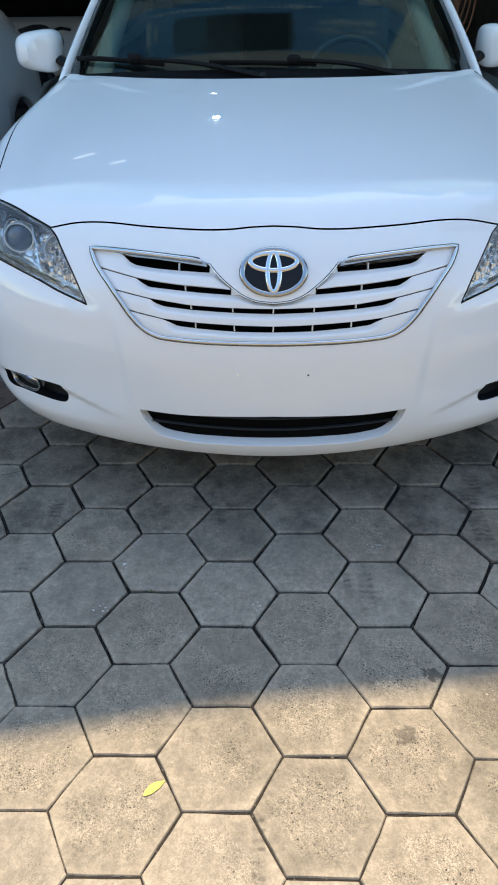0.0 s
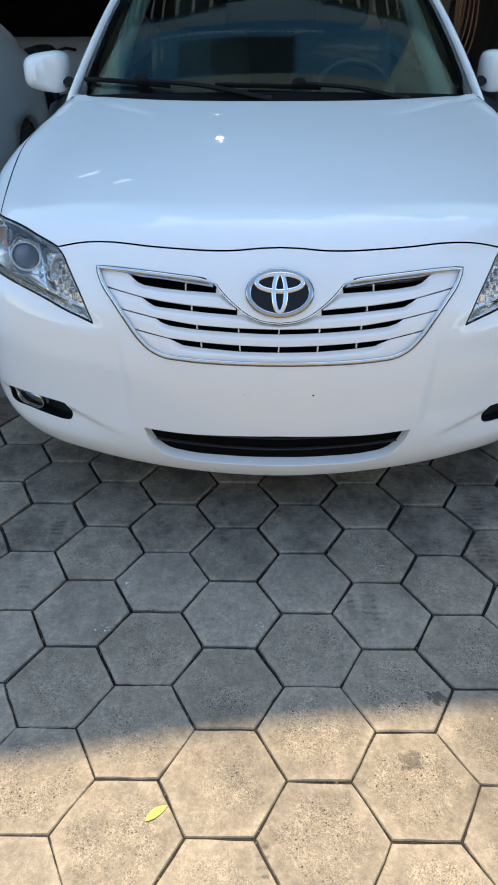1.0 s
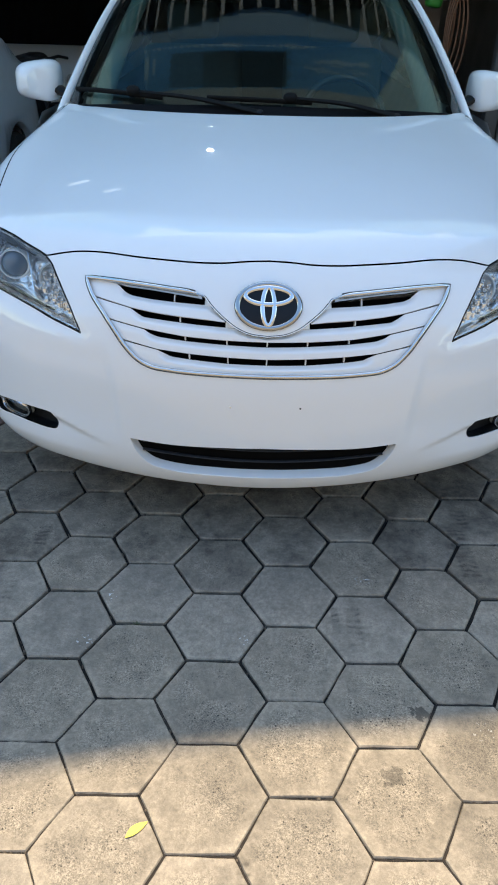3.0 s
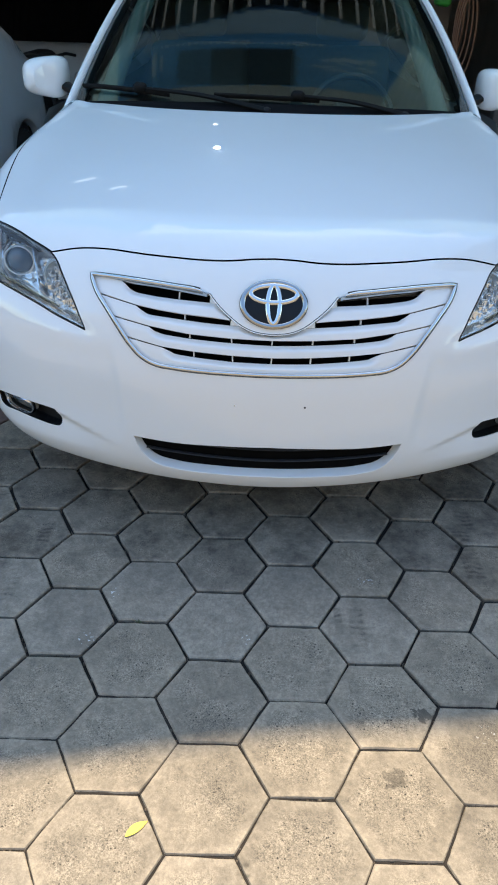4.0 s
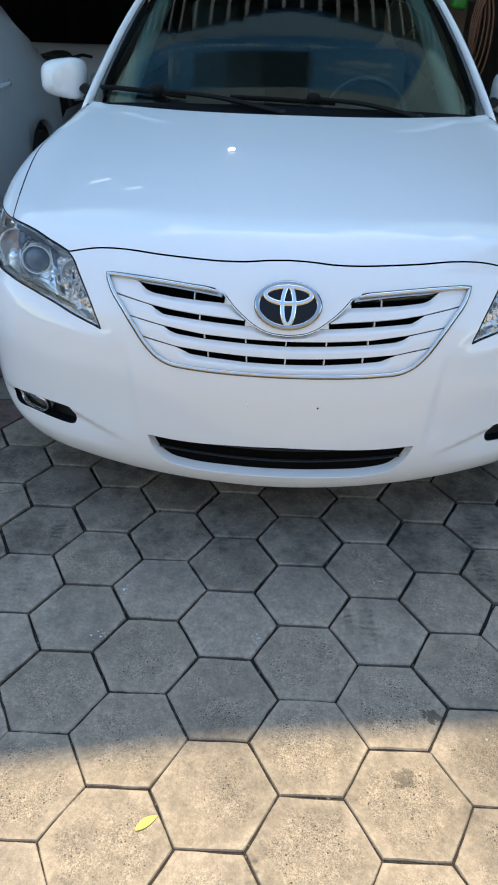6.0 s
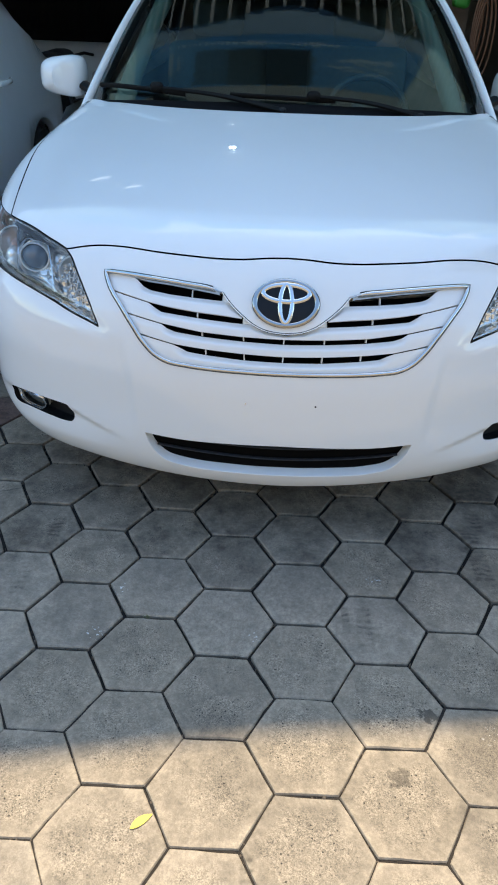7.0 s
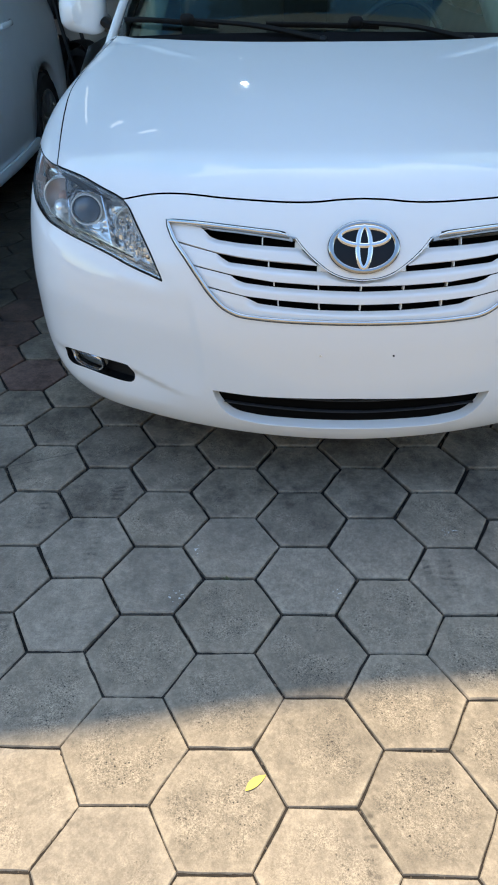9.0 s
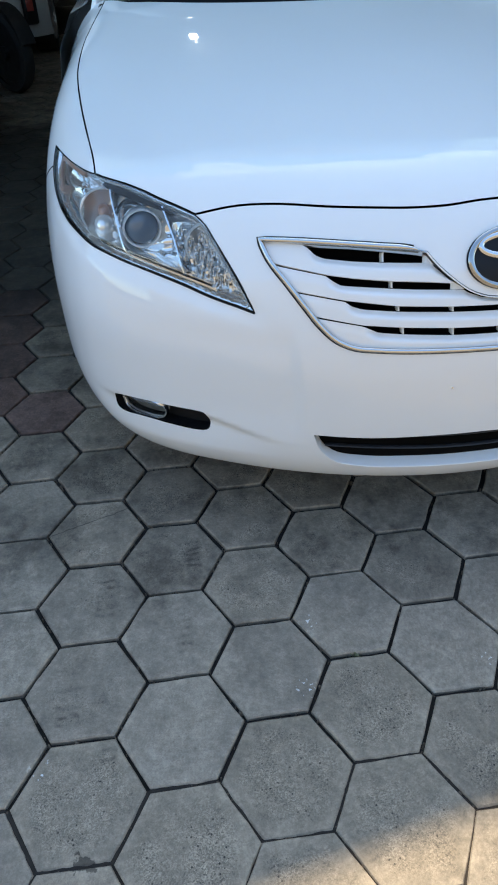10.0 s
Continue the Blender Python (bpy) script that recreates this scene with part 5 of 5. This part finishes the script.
def hem_back(x):
    """Where the sheets end and the light strips begin."""
    return float(np.interp(x, [-2.4, -1.3, -.75, -.5, -.29, -.09, .12, .34, .54, .76, 1.02, 1.3, 2.6], [3.33, 3.29, 3.06, 3.06, 3.13, 3.24, 3.29, 3.27, 3.19, 3.13, 3.10, 3.14, 3.33]))


def within(x, y, marks):
    return any(abs(x - px) < w / 2 and abs(y - py) < d / 2 for px, py, w, d in marks)


def sheet_kind(x, y):
    """Which print or sheet covers a place of the sail."""
    rib = 8 if math.sin(x * 62 - y * 34 * (1 if x > 0 else -1) + 1.6 * math.sin(x * 9 + y * 6)) > .35 else 7
    if x > .97 + .47 * max(y - 2.19, 0) and y > 1.98:
        return rib
    if x < -1.3 - .2 * (y - 2.2) and y > 2.0:
        return rib
    if x > .62 and y < float(np.interp(x, [.62, .64, 1.0, 1.33, 1.82, 1.96, 2.1], [1.70, 1.77, 1.98, 1.87, 1.62, 2.1, 1.65])):
        return 6
    # unseen white front strip, added so the bonnet mirrors a bright sky band
    if y < float(np.interp(x, [-1.5, -1.1, -1.0, -.75, -.68, -.3, .1, .6], [1.1, 1.35, 1.85, 1.75, 1.46, 1.48, 1.53, 1.54])):
        return 6
    # the cyan front is unseen sheeting, added to light the bonnet blue
    if y < 2.235:
        # tan strip added overhead; mirrored in the windscreen it stands for the dashboard
        return 9 if y > 2.0 else 10
    if y > 2.87 + .02 * math.sin(x * 3):
        return 5
    if within(x, y, PRINTED):
        return 1
    if -.31 < x < .28 and 2.24 < y < 2.655 + .012 * math.sin(x * 31):
        return 2
    if -.57 + .015 * math.sin(y * 60) < x < .31 + .02 * math.sin(y * 40) and 2.26 < y < 2.675:
        return 3
    slant = y - .10 * math.sin(x * 23) * .12
    if any(((x - px) / w) ** 2 + ((slant - py) / d) ** 2 < 1 for px, py, w, d in PICTURES):
        return 4
    return 4 if within(x, y, LETTERS) else 0


def sail(name, mats, label="", nx=520, ny=130):
    verts, faces, which = [], [], []
    for j in range(ny + 1):
        for i in range(nx + 1):
            x = -2.4 + 5.0 * i / nx
            y = roof_edge(x) + (hem_back(x) - roof_edge(x)) * j / ny
            verts.append((x, y, ROOF_Z - .03 * math.sin(math.pi * i / nx * 3) ** 2 + .012 * math.sin(x * 5 + y * 7)))
    for j in range(ny):
        for i in range(nx):
            c = j * (nx + 1) + i
            faces.append((c, c + 1, c + nx + 2, c + nx + 1))
            which.append(sheet_kind((verts[c][0] + verts[c + nx + 2][0]) / 2, (verts[c][1] + verts[c + nx + 2][1]) / 2))
    ob = mesh_object(name, verts, faces, mats[0], banner, label)
    for m in mats[1:]:
        ob.data.materials.append(m)
    ob.data.polygons.foreach_set("material_index", which)
    return ob


sail("banner_sheet", [TARP, PRINT, DARKPRINT, MIDPRINT, PALEPRINT, GREYTARP, WHITEFILM, GREENSHEET, GREENRIB, TANFILL, CYANFILL])

# boards with milky light strips between them, behind the banner
louvre = thing("roof_light", "row of milky fibreglass strips between dark roof boards", "skylight", (0, 0, 0))
for k in range(36):
    x = -2.4 + .138 * k
    bm = bmesh.new()
    y0 = hem_back(x + .068) - .04
    box(bm, (.108, 3.76 - y0, .02), (x + .068, (3.76 + y0) / 2, ROOF_Z + .03), (0, 0, 0), .003)
    part("roof_board", bm, ROOFBOARD, louvre)
    mesh_object("light_strip", [(x - .018, y0, ROOF_Z + .034), (x + .018, y0, ROOF_Z + .034), (x + .018, 3.74, ROOF_Z + .034), (x - .018, 3.74, ROOF_Z + .034)], [(0, 1, 2, 3)], SKYSTRIP, louvre, smooth_faces=False)
bm = bmesh.new()
box(bm, (5.0, .02, .05), (.1, 3.755, ROOF_Z + .03), (0, 0, 0), .004)
part("rail", bm, RAFTER, louvre)

# ceiling lamps that the bonnet mirrors, and two glows for a daylight gap
for x, y, w, d in ((-.46, 5.53, .07, .04), (-.46, 11.6, .20, .05), (-1.50, 4.46, .20, .02), (-1.97, 4.88, .27, .025)):
    lamp_thing = thing("ceiling_glow", "small white glow under the roof sheets, a ceiling lamp or a daylight gap", "lamp", (x, y, ROOF_Z + .06 + .5 * (y - 3.34) / 9.16 - .055), group="ceiling lamps")
    bm = bmesh.new()
    box(bm, (w + .04, d + .04, .05), (0, 0, .03), (0, 0, 0), .01)
    part("lamp_body", bm, STEEL, lamp_thing)
    bm = bmesh.new()
    box(bm, (w, d, .03), (0, 0, -.005), (0, 0, 0), .01)
    part("diffuser", bm, LAMPLIGHT if d > .03 else GAPGLOW, lamp_thing, "glowing white face")

# unseen wall behind the camera, added to block low sky and bounce warm light
flat_box("wall_unseen", (30, .25, 5.0), (0, -8.5, 2.5), material("unseen_wall_plaster", (.34, .29, .215), rough=.9, noise_scale=1.5, spread=.2, bump=.4, bump_scale=30), "unseen plaster wall across the yard, added to shape the light", "wall")


# ---- neighbouring vehicles ----
def silver_hatchback():
    ob = thing("car", "silver hatchback parked beside the white sedan", "car", (-2.42, 0, 0))
    half = lambda y: .89 - .14 * float(smooth(4.55, 4.86, y)) - .22 * (1 - float(smooth(.55, 1.15, y))) ** 1.5
    crown = lambda y: float(np.interp(y, [.60, .64, .72, .85, 1.1, 1.62, 1.70, 2.48, 2.6, 3.0, 3.5, 3.8, 4.1, 4.3, 4.5, 4.66, 4.78, 4.86], [.50, .60, .70, .78, .86, .97, 1.0, 1.43, 1.47, 1.52, 1.50, 1.45, 1.36, 1.25, 1.07, .92, .72, .50]))
    ys = list(np.linspace(.60, 4.60, 64)) + [4.66, 4.70, 4.74, 4.78, 4.82, 4.85]
    for sign in (1, -1):
        rows = []
        for y in ys:
            w, c = half(y), crown(y)
            low = .18
            for wy in (1.55, 4.06):
                a = .352 ** 2 - (y - wy) ** 2
                if a > 0:
                    low = max(low, .30 + math.sqrt(a))
            belt = min(.98, c - .02)
            rows.append([(sign * (w - .05), y, low), (sign * (w - .012), y, max(.30, low + .004)), (sign * w, y, max(.52, low + .012)), (sign * (w - .008), y, max(.70, low + .03)), (sign * (w - .025), y, max(min(.88, belt), low + .05)), (sign * (w - .05), y, max(belt, low + .06)),
                         (sign * (w - .10), y, max(belt + (c - belt) * .55, low + .07)), (sign * (w - .20), y, max(c - .04, low + .08)), (0, y, max(c, low + .09))])
        m = len(rows[0])
        mesh_object("body_side", [p for r in rows for p in r], [(i * m + j, i * m + j + 1, (i + 1) * m + j + 1, (i + 1) * m + j) for i in range(len(rows) - 1) for j in range(m - 1)], SILVER, ob)
        # side glass, a little proud of the panel
        bm = bmesh.new()
        pts = [(2.25, 1.03), (3.25, 1.03), (3.45, 1.10), (3.45, 1.24), (3.25, 1.36), (2.65, 1.38)]
        f = [bm.verts.new((sign * (.84 - (z - 1.0) * .20 + .012), y, z)) for y, z in pts]
        g = [bm.verts.new((sign * (.84 - (z - 1.0) * .20 - .03), y, z)) for y, z in pts]
        bm.faces.new(f)
        for k in range(len(f)):
            bm.faces.new((f[k], f[(k + 1) % len(f)], g[(k + 1) % len(f)], g[k]))
        part("side_window", bm, DARKGLASS, ob, "dark side window")
        bm = bmesh.new()
        sweep(bm, [(sign * .885, 3.36, .91), (sign * .905, 3.41, .915), (sign * .905, 3.49, .92), (sign * .885, 3.53, .92)], (0, 0, 1), .022, .03)
        part("door_handle", bm, SILVER, ob)
        bm = bmesh.new()
        sweep(bm, [(sign * .875, 2.2, .235), (sign * .882, 3.2, .235), (sign * .875, 3.70, .25)], (sign, 0, 0), .06, .03, flat=.6)
        part("sill", bm, SILVER, ob)
        wheel(ob, sign * .875, 4.06, .30, sign)
        wheel(ob, sign * .875, 1.55, .30, sign)
        bm = bmesh.new()
        box(bm, (.16, .06, .22), (sign * .66, 4.70, .86), (20, 0, 0), .03)
        part("tail_lamp", bm, RED, ob, "red tail lamp")
    xs = np.linspace(-1, 1, 15)
    for name, spans, z0 in (("windscreen", ((1.74, 1.018), (2.1, 1.222), (2.46, 1.425)), 0), ("rear_window", ((3.86, 1.44), (4.08, 1.375), (4.27, 1.275)), 0)):
        rows = [[(x * (.70 - .10 * (z - 1.0)), y + (.10 if y < 3 else -.06) * x * x, z + .012 - .035 * x * x) for x in xs] for y, z in spans]
        mesh_object(name, [p for r in rows for p in r], [(i * 15 + j, i * 15 + j + 1, (i + 1) * 15 + j + 1, (i + 1) * 15 + j) for i in range(2) for j in range(14)], DARKGLASS, ob, "dark tinted glass")
    for y, name in ((.63, "front_bumper"), (4.83, "rear_bumper")):
        bm = bmesh.new()
        box(bm, (1.30, .12, .36), (0, y, .36), (0, 0, 0), .05, 3)
        part(name, bm, SILVER, ob)
    for sign in (1, -1):
        bm = bmesh.new()
        box(bm, (.26, .20, .14), (sign * .56, .80, .68), (24, 0, 24 * sign), .04, 3)
        part("headlamp", bm, REFLECTOR, ob, "clear headlamp")
    bm = bmesh.new()
    box(bm, (1.5, 3.7, .04), (0, 2.8, .22), (0, 0, 0), .01)
    part("underbody", bm, BLACK, ob)
    return ob


silver_hatchback()


def white_van():
    ob = thing("van", "white van with dark windscreen parked at the back of the shelter", "van", (-2.36, 6.75, 0))
    prof = [(.06, .24), (0, .34), (-.01, .50), (.01, .66), (.05, .78), (.16, .88), (.45, .97), (.72, 1.02)]
    xs = np.linspace(-1, 1, 33)
    w = .91
    rows = [[(x * (w - .25 * max(y - .2, 0) * .12), y + .34 * abs(x) ** 5, z - .02 * x * x) for x in xs] for y, z in prof]
    m = len(xs)
    quads = lambda r: [(i * m + j, i * m + j + 1, (i + 1) * m + j + 1, (i + 1) * m + j) for i in range(len(r) - 1) for j in range(m - 1)]
    mesh_object("front_body", [p for r in rows for p in r], quads(rows), WHITEVAN, ob)
    rows = [[(x * (.88 - .12 * t), .70 + .95 * t + .30 * abs(x) ** 4 * (1 - .5 * t), 1.02 + .70 * t) for x in xs] for t in np.linspace(0, 1, 8)]
    mesh_object("windscreen", [p for r in rows for p in r], quads(rows), DARKGLASS, ob, "black-looking windscreen")
    bm = bmesh.new()
    box(bm, (1.66, 3.0, 1.5), (0, 2.95, 1.02), (0, 0, 0), .12, 4)
    part("cab_body", bm, WHITEVAN, ob)
    for sign in (1, -1):
        bm = bmesh.new()
        box(bm, (.26, .10, .15), (sign * .64, .05, .69), (-12, 12 * sign, 18 * sign), .035, 3)
        part("headlamp", bm, REFLECTOR, ob, "clear headlamp")
        bm = bmesh.new()
        box(bm, (.13, .06, .22), (sign * .77, .085, .45), (0, 0, 34 * sign), .02)
        part("fog_recess", bm, BLACK, ob)
        bm = bmesh.new()
        box(bm, (.07, .03, .09), (sign * .775, .062, .49), (0, 0, 34 * sign), .01)
        part("fog_reflector", bm, RED, ob, "red reflector")
        wheel(ob, sign * .86, .95, .31, sign)
    bm = bmesh.new()
    box(bm, (1.0, .03, .14), (0, -.005, .40), (0, 0, 0), .01)
    part("air_intake", bm, BLACK, ob)
    return ob


white_van()


def motorbike():
    ob = thing("motorbike", "black motorbike parked behind the silver hatchback", "motorbike", (-1.66, 5.75, 0), 42)
    def spoked(y, r):
        w = new("wheel")
        w.parent = ob
        bm = bmesh.new()
        lathe(bm, [(-.05, r * .78), (-.045, r * .95), (0, r), (.045, r * .95), (.05, r * .78)], (0, y, r), (1, 0, 0), 40, False)
        part("tyre", bm, TYRE, w)
        bm = bmesh.new()
        lathe(bm, [(-.03, r * .80), (-.03, r * .72), (.03, r * .72), (.03, r * .80)], (0, y, r), (1, 0, 0), 40, False)
        lathe(bm, [(-.06, .05), (.06, .05)], (0, y, r), (1, 0, 0), 20)
        # dark disc added to hide the spokes, in place of deep shade
        lathe(bm, [(-.022, r * .74), (-.022, .03), (.022, .03), (.022, r * .74)], (0, y, r), (1, 0, 0), 32, False)
        for k in range(16):
            g = 2 * math.pi * k / 16
            sweep(bm, [(.03 * (-1) ** k, y, r), (0, y + r * .75 * math.cos(g), r + r * .75 * math.sin(g))], (1, 0, 0), .005, .005, sides=4)
        part("rim", bm, DUST, w)
    spoked(0, .29)
    spoked(1.22, .29)
    bm = bmesh.new()
    sweep(bm, [(0, .30 * math.cos(g) * 1.06, .29 + .30 * math.sin(g) * 1.1) for g in np.linspace(.2, 2.9, 16)], [(0, math.cos(g), math.sin(g)) for g in np.linspace(.2, 2.9, 16)], .14, .02, flat=.6)
    part("front_mudguard", bm, DUST, ob)
    for s in (1, -1):
        bm = bmesh.new()
        sweep(bm, [(.085 * s, 0, .29), (.085 * s, .12, .60), (.085 * s, .24, .92)], (1, 0, 0), .034, .034)
        part("fork", bm, DUST, ob)
        bm = bmesh.new()
        sweep(bm, [(.05 * s, .25, .95), (.16 * s, .27, .97), (.30 * s, .36, .95)], (0, 0, 1), .026, .026)
        part("handlebar", bm, DUST, ob)
        bm = bmesh.new()
        sweep(bm, [(.10 * s, 1.22, .30), (.12 * s, 1.05, .45), (.12 * s, .98, .62)], (1, 0, 0), .045, .045)
        part("shock_absorber", bm, DUST, ob)
    bm = bmesh.new()
    lathe(bm, [(-.10, .05), (-.04, .085), (.03, .09), (.045, .07)], (0, .14, .88), (0, -1, .1), 28)
    part("headlamp", bm, DUST, ob)
    bm = bmesh.new()
    box(bm, (.26, .50, .24), (0, .55, .86), (-8, 0, 0), .09, 4)
    part("fuel_tank", bm, DUST, ob)
    bm = bmesh.new()
    box(bm, (.26, .62, .10), (0, 1.08, .84), (4, 0, 0), .04, 3)
    part("seat", bm, RUBBER, ob)
    bm = bmesh.new()
    box(bm, (.26, .40, .36), (0, .60, .45), (0, 0, 0), .06, 3)
    part("engine", bm, BLACK, ob)
    bm = bmesh.new()
    sweep(bm, [(0, 1.22 + .31 * math.cos(g), .29 + .32 * math.sin(g)) for g in np.linspace(0, 2.4, 14)], (1, 0, 0), .02, .15, flat=.6)
    part("rear_mudguard", bm, DUST, ob)


motorbike()

# ---- right-hand corner: steel sheet, post, hose ----
sheet = thing("steel_gate", "grey painted steel gate leaf leaning back by the wall", "gate", (1.90, 4.55, 0))
for k in range(3):
    bm = bmesh.new()
    box(bm, (.40, .03, 2.3), (.20 + .41 * k, 0, 1.16), (0, 0, 0), .008)
    part("gate_panel", bm, STEEL, sheet)
bm = bmesh.new()
box(bm, (.10, .10, 2.4), (-.07, .02, 1.2), (0, 0, 0), .01)
part("gate_post", bm, material("dark_steel_post", (.12, .12, .125), rough=.5, noise_scale=8, spread=.3), sheet, "dark steel post")
board = flat_box("brown_board", (.75, .04, 2.2), (1.15, 5.3, 1.1), BROWN, "brown wooden board standing against clutter", "board", kind="")
hose = thing("hose", "coil of orange rubber hose hanging on a hook", "hose", (1.55, 4.95, 1.47))
for k in range(4):
    bm = bmesh.new()
    w, h, dx = .030 + .011 * k, .19 + .025 * k, .006 * (k - 1.5)
    loop = [(dx * 3 + w * math.sin(2 * math.pi * t / 40), -.02 * k, -h + h * math.cos(2 * math.pi * t / 40)) for t in range(40)]
    sweep(bm, loop, (0, 1, 0), .014, .014, closed=True)
    part("hose_loop", bm, HOSE, hose)
bm = bmesh.new()
lathe(bm, [(-.02, .014), (.36, .012)], (0, .0, -.015), (0, 1, 0), 12)
part("hook", bm, STEEL, hose)
bottle = thing("green_canister", "green plastic canister hanging from a hook", "canister", (1.42, 5.1, 1.50))
bm = bmesh.new()
box(bm, (.12, .12, .22), (0, 0, 0), (0, 8, 0), .03, 3)
part("canister_body", bm, GREEN, bottle)
bm = bmesh.new()
lathe(bm, [(0, .025), (.05, .022)], (0, 0, .11), (0, 0, 1), 16)
part("cap", bm, BLACK, bottle)

# ---- small things on the pavement ----
weed = thing("weed", "tiny green weed growing in a paver joint", "weed", (-.194, .2165, 0))
tuft = random.Random(3)
verts, faces = [], []
for k in range(22):
    a, lean, high, off = tuft.uniform(0, 6.28), tuft.uniform(.3, 1.1), tuft.uniform(.003, .007), tuft.uniform(0, .005)
    c_, s_ = math.cos(a), math.sin(a)
    b0 = len(verts)
    for u, w in ((0, .0012), (.5, .0022), (1, .0003)):
        r = off + high * u * lean
        for e in (-1, 1):
            verts.append((1.6 * (r * c_ - .7 * e * w * s_), r * s_ + .7 * e * w * c_, -.006 + high * u * (1.5 - .5 * u)))
    faces += [(b0, b0 + 1, b0 + 3, b0 + 2), (b0 + 2, b0 + 3, b0 + 5, b0 + 4)]
mesh_object("weed_leaves", verts, faces, material("weed_green", (.11, .115, .055), rough=.6, noise_scale=200, spread=.3), weed)

leaf = thing("leaf", "fallen yellow leaf on a sunlit paver", "leaf", (-.12, -.282, .0012), 38)
verts, faces = [], []
for k in range(13):
    u = k / 12
    w = .0082 * math.sin(math.pi * u ** .9) ** .9
    for s in (-1, 0, 1):
        verts.append((-.024 + .048 * u, w * s + .002 * math.sin(u * 3), .0002 + .0005 * abs(s) + .0003 * math.sin(u * 5)))
for k in range(12):
    for j in range(2):
        c = k * 3 + j
        faces.append((c, c + 1, c + 4, c + 3))
mesh_object("leaf_blade", verts, faces, LEAF, leaf)
